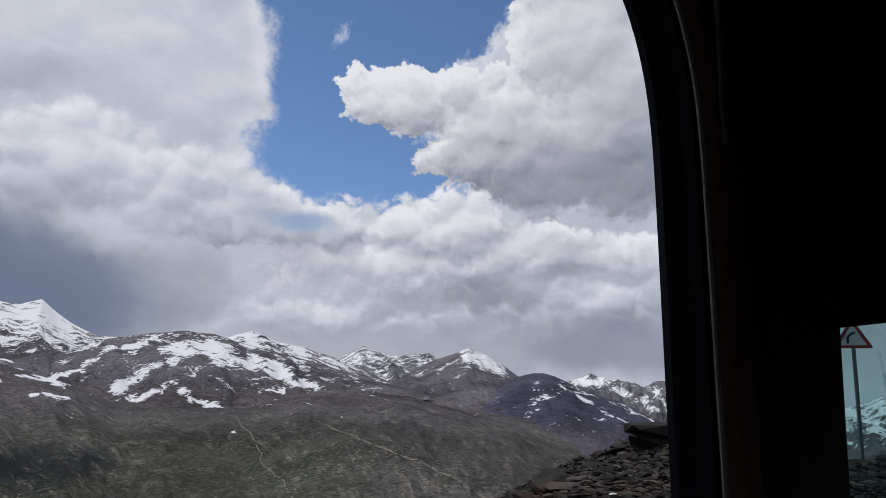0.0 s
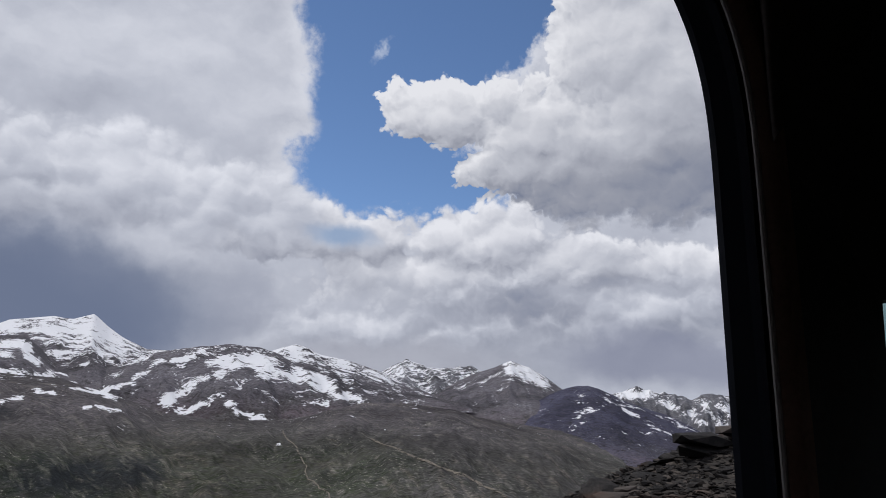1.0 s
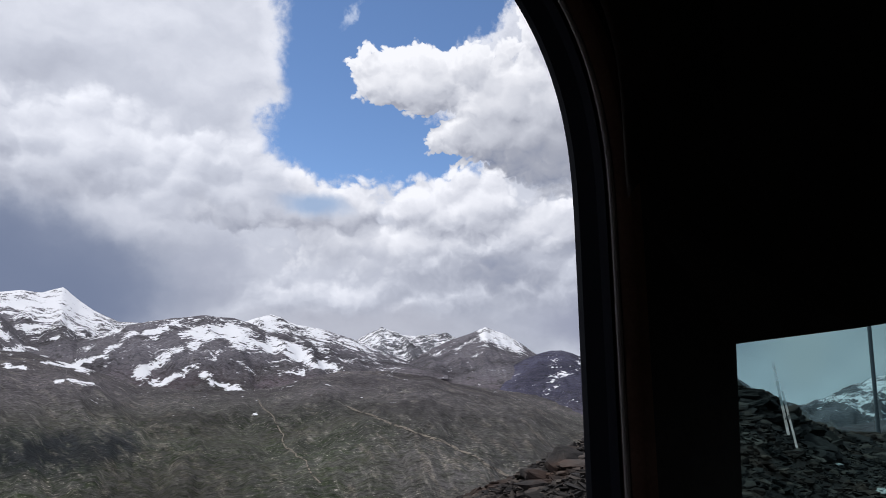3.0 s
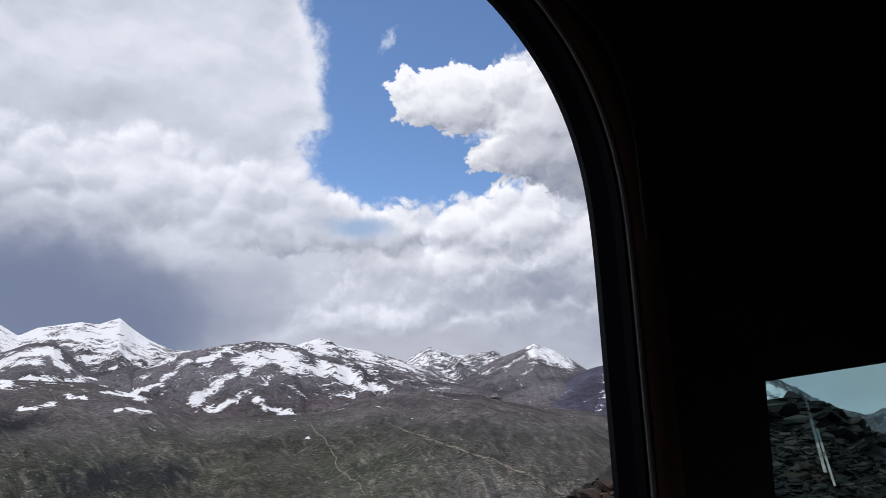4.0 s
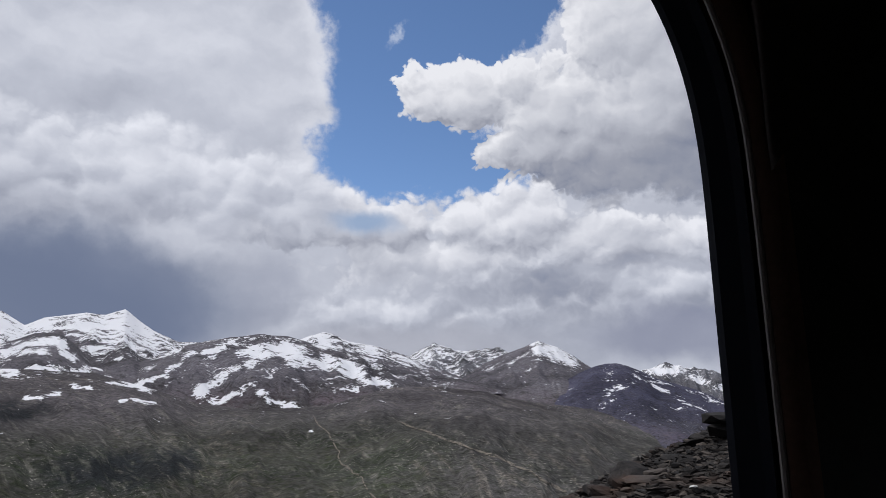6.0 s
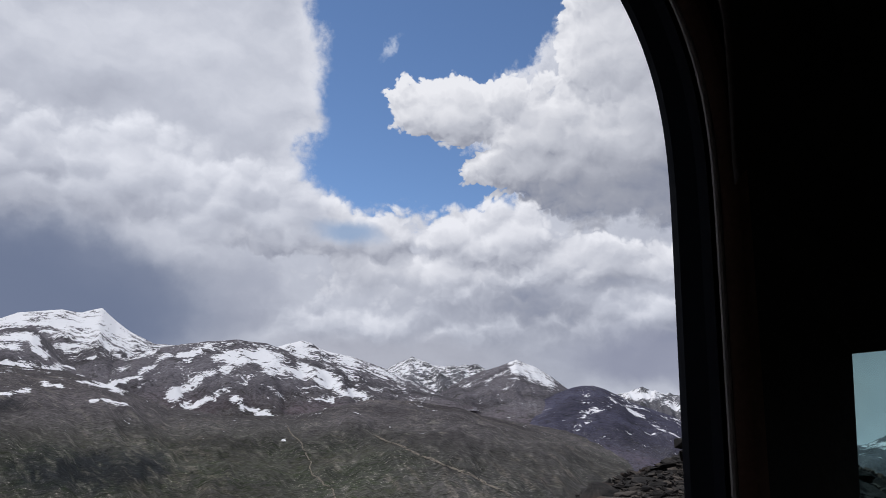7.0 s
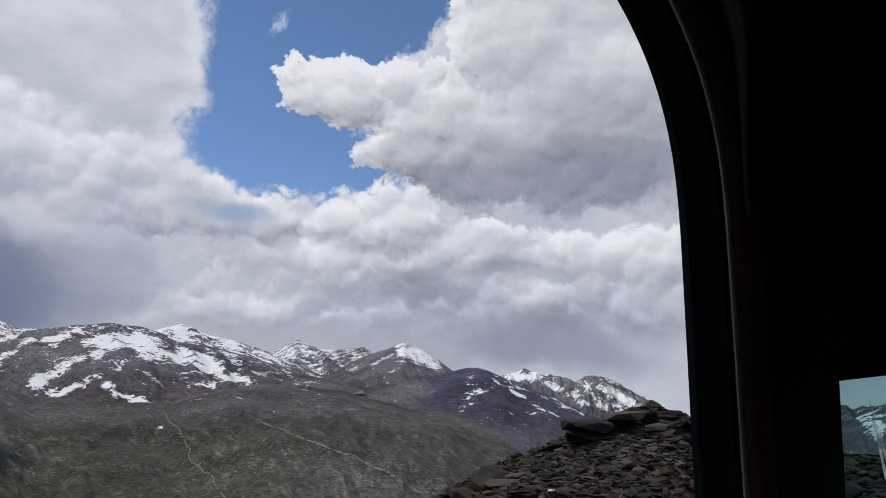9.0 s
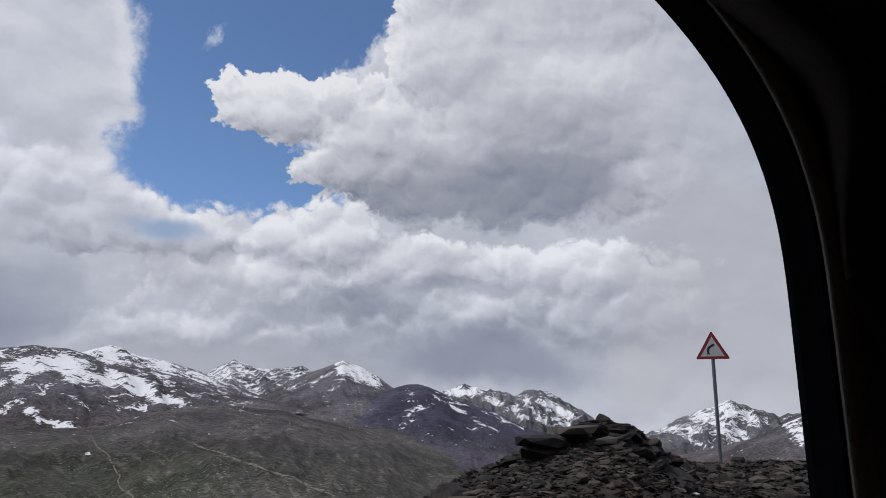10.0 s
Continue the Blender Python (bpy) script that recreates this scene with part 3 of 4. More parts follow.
HUMP = dict(name="mountain_hump", label="dark rounded ridge banded with snow before the massif", mat=M_MASSIF, seed=6, r=2500, foot=(1450, -2.5),
    crest=[(-46, 0.6), (-42, 1.6), (-38.5, 2.1), (-36.5, 2.6), (-34.8, 3.25), (-33.3, 3.3), (-32.2, 2.4), (-31.2, 1.4), (-29.8, 0.9), (-27.5, 0.4), (-25.5, 0.2), (-23, -0.8)],
    jag=0.10, rib=30, lump=30, rows=90, step=0.10, bare=0.25,
    snow=lambda a, e, u: 0.18 + 0.10 * smooth01((e - 0.4) / 1.5) - 0.14 * smooth01((e - 2.75) / 0.3),
    turf=lambda a, e, u: smooth01((0.6 - e) / 2.0) * 0.6, patch=0.45,
    streaks=[(-35.9, 2.3, -33.6, 2.7, 0.22), (-33.2, 2.5, -32.3, 1.5, 0.2), (-36.8, 1.9, -34.4, 2.0, 0.16), (-40.5, 1.4, -36.5, 1.6, 0.2), (-31.5, 0.9, -26.0, -0.1, 0.12), (-35.0, 0.9, -31.0, 0.6, 0.14), (-30.5, 0.2, -26.5, 0.1, 0.14)])
SHOULDER = dict(name="mountain_shoulder", label="snowy ridge behind the rounded mountain", mat=M_MASSIF, seed=4, r=2900, foot=(2100, -1.5),
    crest=[(-24, 1.0), (-19, 2.2), (-16.3, 3.0), (-14.8, 3.45), (-14.0, 3.2), (-12.9, 2.7), (-10.8, 2.3), (-8.6, 1.6), (-6.4, 0.7), (-3.7, -0.4), (-1, -1.5)],
    jag=0.12, rib=40, lump=40, rows=70,
    snow=lambda a, e, u: 0.34 + 0.34 * smooth01((e + 0.2) / 1.6),
    turf=lambda a, e, u: 0 * a)
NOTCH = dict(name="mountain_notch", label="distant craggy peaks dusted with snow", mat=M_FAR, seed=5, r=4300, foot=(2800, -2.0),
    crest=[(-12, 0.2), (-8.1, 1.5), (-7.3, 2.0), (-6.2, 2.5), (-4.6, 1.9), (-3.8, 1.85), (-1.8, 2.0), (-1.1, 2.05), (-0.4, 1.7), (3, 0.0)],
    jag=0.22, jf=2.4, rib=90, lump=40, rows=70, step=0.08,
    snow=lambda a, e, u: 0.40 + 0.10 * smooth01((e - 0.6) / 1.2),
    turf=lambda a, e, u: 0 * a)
PYRAMID = dict(name="mountain_pyramid", label="pyramid peak with snow on one flank", mat=M_MASSIF, seed=6, r=3500, foot=(1900, -3.2),
    crest=[(-8, -2.0), (-5, -0.7), (-3.1, 0.4), (-1.1, 1.4), (0.7, 2.0), (1.9, 2.5), (3.3, 2.0), (4.6, 1.3), (6.0, 0.3), (7.7, -0.6), (12, -2.5)],
    jag=0.10, rib=50, lump=30, rows=90, step=0.08,
    snow=lambda a, e, u: 0.12 + 0.24 * smooth01((a - 1.0 + (e - 1.6) * 0.5) / 1.0) * smooth01((e - 0.5 ) / 0.9) + 0.08 * smooth01((e + 0.5) / 1.5),
    turf=lambda a, e, u: smooth01((-0.6 - e) / 1.5) * 0.5, patch=0.30,
    streaks=[(1.9, 2.2, 1.5, 0.5, 0.25), (1.3, 1.0, 1.0, 0.1, 0.17), (2.3, 1.9, 4.6, 0.5, 0.35), (-0.4, 0.7, 1.0, 1.6, 0.15), (0.7, -1.1, 0.6, 0.0, 0.15)])
SPUR = dict(name="mountain_spur", label="dark ridge coloured haze-blue with a thin snow crest", mat=M_BLUE, seed=7, r=2500, foot=(1300, -7.5),
    crest=[(-3, -4.0), (0, -2.6), (2.9, -1.1), (5.1, 0.05), (6.2, 0.48), (7.0, 0.66), (7.8, 0.68), (8.6, 0.45), (9.2, 0.2), (10.7, -0.5), (13.6, -1.4), (16.3, -2.7), (19, -3.9), (23, -5.2), (28, -7)],
    jag=0.08, rib=22, lump=50, rows=90,
    snow=lambda a, e, u: 0.10 + 0.12 * smooth01((e + 0.6) / 0.9),
    turf=lambda a, e, u: smooth01((-2.5 - e) / 2.0) * 0.5, patch=0.40,
    streaks=[(7.0, -1.6, 8.9, -0.7, 0.21), (9.0, -0.1, 10.9, -0.6, 0.15), (9.4, -0.4, 13.9, -3.0, 0.15), (10.9, -0.8, 13.8, -1.7, 0.14), (6.7, -2.4, 7.5, -2.0, 0.12), (14.1, -1.9, 15.7, -2.7, 0.12)])
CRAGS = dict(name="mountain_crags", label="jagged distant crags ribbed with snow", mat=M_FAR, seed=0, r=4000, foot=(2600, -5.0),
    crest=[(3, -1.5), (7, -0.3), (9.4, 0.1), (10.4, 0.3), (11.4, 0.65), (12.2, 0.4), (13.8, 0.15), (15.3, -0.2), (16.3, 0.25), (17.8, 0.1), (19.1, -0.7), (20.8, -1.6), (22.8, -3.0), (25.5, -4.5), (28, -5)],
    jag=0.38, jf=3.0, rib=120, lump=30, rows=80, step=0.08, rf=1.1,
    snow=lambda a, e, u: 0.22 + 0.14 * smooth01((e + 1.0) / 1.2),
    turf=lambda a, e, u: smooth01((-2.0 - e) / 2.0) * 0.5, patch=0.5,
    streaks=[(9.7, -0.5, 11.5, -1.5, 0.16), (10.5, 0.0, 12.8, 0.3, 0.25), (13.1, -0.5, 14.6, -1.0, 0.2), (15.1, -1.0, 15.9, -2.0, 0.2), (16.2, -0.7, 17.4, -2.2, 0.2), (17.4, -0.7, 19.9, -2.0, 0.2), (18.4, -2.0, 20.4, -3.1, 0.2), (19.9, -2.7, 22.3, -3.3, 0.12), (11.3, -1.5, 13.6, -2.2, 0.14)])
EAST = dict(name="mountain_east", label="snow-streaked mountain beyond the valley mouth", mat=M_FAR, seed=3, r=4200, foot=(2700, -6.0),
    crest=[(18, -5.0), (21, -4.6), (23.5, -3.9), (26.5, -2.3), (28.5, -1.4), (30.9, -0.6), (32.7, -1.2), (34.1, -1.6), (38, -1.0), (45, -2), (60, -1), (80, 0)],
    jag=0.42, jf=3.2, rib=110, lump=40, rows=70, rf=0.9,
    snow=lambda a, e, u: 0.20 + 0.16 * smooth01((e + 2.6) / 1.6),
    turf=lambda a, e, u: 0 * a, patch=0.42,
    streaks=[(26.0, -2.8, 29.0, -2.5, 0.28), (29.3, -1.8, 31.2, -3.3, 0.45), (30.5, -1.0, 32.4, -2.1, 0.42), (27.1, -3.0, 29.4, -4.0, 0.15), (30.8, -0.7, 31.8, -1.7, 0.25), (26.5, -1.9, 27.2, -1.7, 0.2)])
FLANK = dict(name="mountain_flank", label="steep brown flank with a snow patch", mat=M_MASSIF, seed=5, r=2400, foot=(1500, -7.0),
    crest=[(26, -6.0), (29.8, -4.4), (32.6, -3.0), (35.7, -1.6), (40, -0.2), (50, 1.5), (65, 2), (80, 1)],
    jag=0.10, rib=50, lump=40, rows=60,
    snow=lambda a, e, u: 0.10 + 0.10 * smooth01((e + 2.6) / 1.6), patch=0.6, streaks=[(34.8, -1.8, 35.2, -2.8, 0.46)],
    turf=lambda a, e, u: smooth01((-2.8 - e) / 2.0) * 0.5)
for spec in (HILL, DOME, HUMP, MASSIF, SHOULDER, NOTCH, PYRAMID, SPUR, CRAGS, EAST, FLANK):
    build_mountain(spec)


def drape(name, label, spots, width, mat):
    """A pale strip lying on the hillside along (azimuth, elevation) spots."""
    n = 60
    az = np.interp(np.linspace(0, 1, n), np.linspace(0, 1, len(spots)), [s[0] for s in spots])
    el = np.interp(np.linspace(0, 1, n), np.linspace(0, 1, len(spots)), [s[1] for s in spots])
    az = az + fbm(np.arange(n) * 0.25, np.zeros(n), 4, 2) * 0.5
    us = np.linspace(0, 0.999, 800)
    verts = []
    for i in range(n):
        r, z, _ = slope_at(HILL, np.full(800, az[i]), us)
        e = np.degrees(np.arctan2(z - EYE_Z, r))
        j = int(np.argmax(e >= el[i])) or 1
        w = width * (0.6 + 0.8 * value_noise(np.array([i * 0.4]), np.array([1.0]), 4)[0])
        for side in (-1, 1):
            jj = np.clip(j + side * max(1, int(w)), 0, 799)
            a = radians(az[i] + side * 0.03 * width)
            verts.append((r[jj] * math.sin(a), r[jj] * math.cos(a), z[jj] + 0.6))
    ob = link(name, verts, [(2 * i, 2 * i + 1, 2 * i + 3, 2 * i + 2) for i in range(n - 1)], mat)
    return tagged(ob, label, "track", "", "structure")


drape("gravel_track", "pale gravel track down the hillside", [(-8.7, -3.6), (-5.5, -4.9), (-2.0, -6.1), (0.8, -7.3), (3.5, -8.8)], 2.6, M_TRACK)
drape("dry_stream", "stony dry stream bed down the hillside", [(-15.4, -3.0), (-13.8, -5.2), (-13.3, -6.6), (-12.0, -7.5), (-10.8, -9.2)], 1.6, M_TRACK)


# ---------------------------------------------------------------- near ground
HEAD = radians(50.0)  # the road's heading, from +y towards +x
EDGE = 1.9  # the asphalt's left edge
S_DIR, L_DIR = (math.sin(HEAD), math.cos(HEAD)), (-math.cos(HEAD), math.sin(HEAD))
# the berm's crest, seen from the car: azimuth, distance, height
BERM = [(-180, 7, 0.0), (-20, 7, 0.0), (0, 7.5, 0.05), (4, 8.0, 0.18), (8, 8.8, 0.37), (11, 9.6, 0.53), (14, 10.2, 0.70), (17, 10.8, 0.90), (19.5, 11.2, 1.03), (22, 11.4, 0.95), (25, 12.5, 0.58), (28, 15, 0.24), (32, 18, 0.06), (42, 20, 0.0), (180, 20, 0.0)]


def ground_z(x, y):
    s, l = x * S_DIR[0] + y * S_DIR[1], x * L_DIR[0] + y * L_DIR[1]
    d, az = np.hypot(x, y), np.degrees(np.arctan2(x, y))
    dc = np.interp(az, [b[0] for b in BERM], [b[1] for b in BERM])
    hc = np.interp(az, [b[0] for b in BERM], [b[2] for b in BERM])
    rise = smooth01((d - 3.6) / (dc - 3.6)) * hc
    over = np.clip(d - dc - 0.8, 0, None)
    z = np.where(d < dc, rise, hc + np.maximum(-0.62 * over, -330 - 0.004 * over))
    z = z * smooth01((l - EDGE - 0.1) / 1.2)
    right = np.clip(-5.0 - l, 0, None)
    z = np.where(l < -5.0, np.minimum(right * 0.3, 14 + right * 0.02), z)
    near = np.clip((np.abs(l - EDGE) - 0.1) / 1.2, 0, 1) * np.where(l > EDGE, 1, np.where(l < -5, 1, 0))
    rough = fbm(x * 0.5, y * 0.5, 6, 1, 0.55) * 0.22 + fbm(x * 2.2, y * 2.2, 4, 3, 0.6) * 0.12
    return z + near * rough * np.clip(1 - d / 90, 0, 1) - 0.04


def from_car(az, d):
    """The place d metres from the car in the direction az."""
    return d * np.sin(np.radians(az)), d * np.cos(np.radians(az))


def build_ground():
    az = np.radians(np.concatenate([np.arange(-40, 50, 0.35), np.arange(50, 320, 2.0)]))
    r = np.concatenate([[0.05, 1.0, 2.0], 2.5 * 1.02 ** np.arange(0, 150), 2.5 * 1.02 ** 149 * 1.09 ** np.arange(1, 54)])
    R, A = np.meshgrid(r, az, indexing="ij")
    x, y = R * np.sin(A), R * np.cos(A)
    v = np.stack([x, y, ground_z(x, y)], -1).reshape(-1, 3)
    f = grid_faces(*R.shape)
    n = len(az)
    i = np.arange(len(r) - 1) * n
    f = np.concatenate([f, np.stack([i + n - 1, i, i + n, i + 2 * n - 1], 1)])
    ob = link("ground", v, f, M_GROUND, smooth=True)
    return tagged(ob, "dark stony mountain ground falling into a valley", "ground", "", "structure")


build_ground()


def on_road(s, l, z):
    return (s * S_DIR[0] + l * L_DIR[0], s * S_DIR[1] + l * L_DIR[1], z)


def strip(name, s0, s1, l0, l1, z0, z1, mat, parent=None, wav=0.0):
    n = 40
    v, f = [], []
    for i in range(n + 1):
        s = s0 + (s1 - s0) * i / n
        w = wav * math.sin(i * 1.7)
        v += [on_road(s, l0 + w, z0), on_road(s, l1 + w, z0), on_road(s, l1 + w, z1), on_road(s, l0 + w, z1)]
    for i in range(n):
        a = 4 * i
        for k in range(4):
            f.append((a + k, a + (k + 1) % 4, a + 4 + (k + 1) % 4, a + 4 + k))
    f += [(3, 2, 1, 0), (4 * n, 4 * n + 1, 4 * n + 2, 4 * n + 3)]
    return link(name, v, f, mat, parent)


road = tagged(strip("road", -60, 60, -4.8, EDGE, -0.3, 0.0, M_ASPHALT, None, 0.05), "grey asphalt mountain road with worn edges", "road", "", "structure")
strip("edge_line", -60, 60, 1.22, 1.38, -0.001, 0.006, M_YELLOW, road, 0.015)


# ---------------------------------------------------------------- the car
def opening(z):
    """The window opening's front edge: x for a height over the seat's eye."""
    s = np.log1p(np.exp((z - 0.131) / 0.03)) * 0.03
    return 0.2005 - 0.0151 * z - 2.133 * s ** 2.482


PANE_Y = 0.62


def opening_loop(off):
    """The opening's outline in x and z, moved outwards by off."""
    zs = np.concatenate([np.linspace(-0.42, 0.1, 14), np.linspace(0.12, 0.66, 52)])
    pts = [(float(opening(z)), float(z)) for z in zs]
    x, z = pts[-1]
    pts += [(x - 0.05, z + 0.022), (x - 0.12, z + 0.04), (-0.6, z + 0.05), (-0.78, z + 0.03), (-0.90, z - 0.05), (-0.96, z - 0.18), (-0.97, -0.42)]
    p = np.array(pts)
    d = np.roll(p, -1, 0) - np.roll(p, 1, 0)
    d[0], d[-1] = (0.7, 1.0), (0.7, -1.0)
    nrm = np.stack([d[:, 1], -d[:, 0]], 1)
    nrm /= np.linalg.norm(nrm, axis=1)[:, None]
    return p + nrm * off


def ring(profile):
    """A closed band round the opening; profile: (offset, y) from its inner to its outer edge."""
    bm = bmesh.new()
    loops = [[bm.verts.new((x, y, z + EYE_Z)) for x, z in opening_loop(off)] for off, y in profile]
    n, m = len(loops[0]), len(loops)
    for j in range(m):
        a, b = loops[j], loops[(j + 1) % m]
        for i in range(n):
            bm.faces.new((a[i], a[(i + 1) % n], b[(i + 1) % n], b[i]))
    return bm


def tube_ring(off, y, radius):
    return ring([(off + radius * math.cos(k * math.pi / 4), y + radius * math.sin(k * math.pi / 4)) for k in range(8)])


def box(x0, x1, y0, y1, z0, z1, bevel=0.01):
    bm = bmesh.new()
    bmesh.ops.create_cube(bm, size=1, matrix=Matrix.Translation(((x0 + x1) / 2, (y0 + y1) / 2, (z0 + z1) / 2)) @ Matrix.Diagonal((x1 - x0, y1 - y0, z1 - z0, 1)))
    if bevel:
        bmesh.ops.bevel(bm, geom=bm.edges, offset=bevel, segments=2, affect="EDGES")
    return bm


def build_car():
    car = tagged(empty("car"), "dark car cabin with an open side window", "car")
    y = PANE_Y
    part("window_frame", ring([(0.0, y), (0.027, y + 0.03), (0.036, y + 0.03), (0.029, y - 0.012), (0.0255, y - 0.017), (0.019, y - 0.012), (0.004, y - 0.004)]), M_FRAME, car, "blue-black window frame")
    part("rubber_seal", tube_ring(0.012, y + 0.006, 0.004), M_SEAL, car)
    part("piping", tube_ring(0.0305, y - 0.022, 0.0026), M_PIPING, car, "light grey piping")
    part("pillar_trim", ring([(0.033, y + 0.03), (0.056, y + 0.03), (0.056, y - 0.020), (0.046, y - 0.025), (0.035, y - 0.018)]), M_TRIM, car, "brown fabric pillar trim")
    # the roof lining's edge, a soft fold that runs down behind the pillar
    fold = [(-0.75, 0.60), (-0.3, 0.58), (0.0, 0.47), (0.078, 0.41), (0.135, 0.371), (0.174, 0.336), (0.203, 0.309), (0.225, 0.272), (0.236, 0.22), (0.240, 0.15)]
    bm = bmesh.new()
    rows = []
    ts = np.linspace(0, 9, 46)
    fx = np.interp(ts, np.arange(10), [f[0] for f in fold])
    fz = np.interp(ts, np.arange(10), [f[1] for f in fold])
    for _ in range(6):
        fx[1:-1] = (fx[:-2] + 2 * fx[1:-1] + fx[2:]) / 4
        fz[1:-1] = (fz[:-2] + 2 * fz[1:-1] + fz[2:]) / 4
    for i, x, z in zip(ts, fx, fz):
        x, z, w = float(x), float(z), 1.0 - 0.8 * float(smooth01((i - 5) / 4.0))
        yy = y - 0.012 - 0.108 * w
        rows.append([bm.verts.new(p) for p in ((x, yy + 0.004, z + EYE_Z - 0.003), (x + 0.003, yy, z + EYE_Z + 0.002), (x + 0.012, yy + 0.01, z + EYE_Z + 0.012), (x + 0.10, y - 0.008, z + EYE_Z + 0.10), (x + 0.03 * w, y - 0.008, z + EYE_Z + 0.04))])
    for p, q in zip(rows, rows[1:]):
        for i in range(5):
            bm.faces.new((p[i], p[(i + 1) % 5], q[(i + 1) % 5], q[i]))
    part("roof_lining_edge", bm, M_FOLD, car, "brown-grey fabric fold of the roof lining").data.shade_smooth()
    # the side wall with both openings
    bm = bmesh.new()
    hole = [(x, z) for x, z in opening_loop(0.055)]
    front = [(0.350, 0.024), (0.46, 0.038), (0.85, 0.10), (1.3, 0.13), (1.3, -0.6), (0.337, -0.6)]
    outer = [(-1.5, -1.5), (1.5, -1.5), (1.5, 1.0), (-1.5, 1.0)]
    edges = []
    for loop in (outer, hole, front):
        vs = [bm.verts.new((x, y - 0.012 + (0.049 if x > 0.30 else 0.0), z + EYE_Z)) for x, z in loop]
        edges += [bm.edges.new((vs[i], vs[(i + 1) % len(vs)])) for i in range(len(vs))]
    bmesh.ops.triangle_fill(bm, edges=edges, use_beauty=True, normal=(0, -1, 0))
    got = bmesh.ops.extrude_face_region(bm, geom=list(bm.faces))
    bmesh.ops.translate(bm, verts=[v for v in got["geom"] if isinstance(v, bmesh.types.BMVert)], vec=(0, 0.05, 0))
    part("side_panel", bm, M_DARK, car)
    z0, z1 = 0.01, EYE_Z + 1.0
    part("roof_lining", box(-1.5, 1.5, -1.2, y + 0.1, z1, z1 + 0.06), M_DARK, car)
    part("floor_panel", box(-1.5, 1.5, -1.2, y + 0.03, z0 - 0.005, z0 + 0.3), M_DARK, car)
    # the cabin's other side, unseen, with a window opening added to let skylight in
    for x0, x1, za, zb in ((-1.5, -0.7, z0, z1 + 0.06), (0.5, 1.5, z0, z1 + 0.06), (-0.7, 0.5, z0, EYE_Z - 0.2), (-0.7, 0.5, EYE_Z + 0.3, z1 + 0.06)):
        part("far_panel", box(x0, x1, -1.26, -1.2, za, zb), M_DARK, car)
    # tinted glass of the front opening
    bm = bmesh.new()
    vs = [bm.verts.new((x, y + d, z + EYE_Z)) for d in (0.062, 0.066) for x, z in ((0.32, -0.62), (1.33, -0.62), (1.33, 0.15), (0.85, 0.12), (0.32, 0.045))]
    bm.faces.new(vs[:5])
    bm.faces.new(vs[5:][::-1])
    for i in range(5):
        bm.faces.new((vs[i], vs[(i + 1) % 5], vs[5 + (i + 1) % 5], vs[5 + i]))
    pane = part("front_glass", bm, M_GLASS, car, "green-tinted dusty glass")
    pane.visible_shadow = False
    # two thin whitish translucent strips just inside the glass
    for x, z, dx, dz, w in ((0.392, 0.008, 0.010, -0.068, 0.0014), (0.399, -0.020, 0.010, -0.052, 0.0011)):
        bm = bmesh.new()
        side = [(x, z), (x + dx * 0.5, z + dz * 0.5), (x + dx, z + dz)]
        for j, (px, pz) in enumerate(side[:-1]):
            qx, qz = side[j + 1]
            bm.faces.new([bm.verts.new((u, y + 0.060, v + EYE_Z)) for u, v in ((px - w, pz), (px + w, pz), (qx + w, qz), (qx - w, qz))])
        part("whitish_streak", bm, M_STREAK, pane, "thin whitish translucent streak")
    part("rear_panel", box(-1.56, -1.5, -1.26, y + 0.038, z0, z1 + 0.06), M_DARK, car)
    part("bulkhead", box(1.5, 1.56, -1.26, y + 0.11, z0, z1 + 0.06), M_DARK, car)
    return car


car = build_car()


# ---------------------------------------------------------------- rocks
RNG = np.random.default_rng(11)


def chip(rng, flat):
    """An angular chip within about one unit: the hull of a few points in a flattened, stretched box."""
    n = int(rng.integers(13, 24))
    p = rng.normal(0, 1, (n, 3))
    p /= (np.abs(p) ** 3.2).sum(1)[:, None] ** (1 / 3.2)
    p *= rng.uniform(0.82, 1.05, (n, 1))
    p *= (1.0, rng.uniform(0.5, 0.95), flat * rng.uniform(0.7, 1.3))
    p[:, 2] = np.where(rng.random(n) < 0.45, np.sign(p[:, 2]) * flat * 0.8, p[:, 2])  # cleaved faces
    bm = bmesh.new()
    for v in p:
        bm.verts.new(v)
    got = bmesh.ops.convex_hull(bm, input=bm.verts)
    loose = [g for g in got["geom_interior"] + got["geom_unused"] if isinstance(g, bmesh.types.BMVert)]
    bmesh.ops.delete(bm, geom=list(set(loose)), context="VERTS")
    bmesh.ops.dissolve_limit(bm, angle_limit=radians(6), verts=bm.verts, edges=bm.edges)
    bm.verts.index_update()
    out = np.array([v.co[:] for v in bm.verts]), [tuple(v.index for v in f.verts) for f in bm.faces]
    bm.free()
    return out


CHIPS = [chip(RNG, flat) for flat in (0.14, 0.2, 0.28, 0.4) for _ in range(24)]


def slab(size, thick, rng, layers=1):
    """A slate block of one or more cleaved layers."""
    verts, faces, base, z = [], [], 0, 0.0
    for layer in range(layers):
        v, f = CHIPS[int(rng.integers(0, 96))]
        h = thick / layers
        k = 1 - 0.12 * layer
        top = np.abs(v[:, 2]).max()
        v = v * (size * k, size * k, h * 0.62 / top) + (*(rng.normal(0, 0.10 * size, 2) * min(layer, 1)), z)
        a = rng.uniform(-0.4, 0.4) * min(layer, 1)
        c, d = math.cos(a), math.sin(a)
        v = np.stack([v[:, 0] * c - v[:, 1] * d, v[:, 0] * d + v[:, 1] * c, v[:, 2]], 1)
        verts.append(v)
        faces += [tuple(i + base for i in q) for q in f]
        base += len(v)
        z += h * 0.85
    return np.concatenate(verts), faces


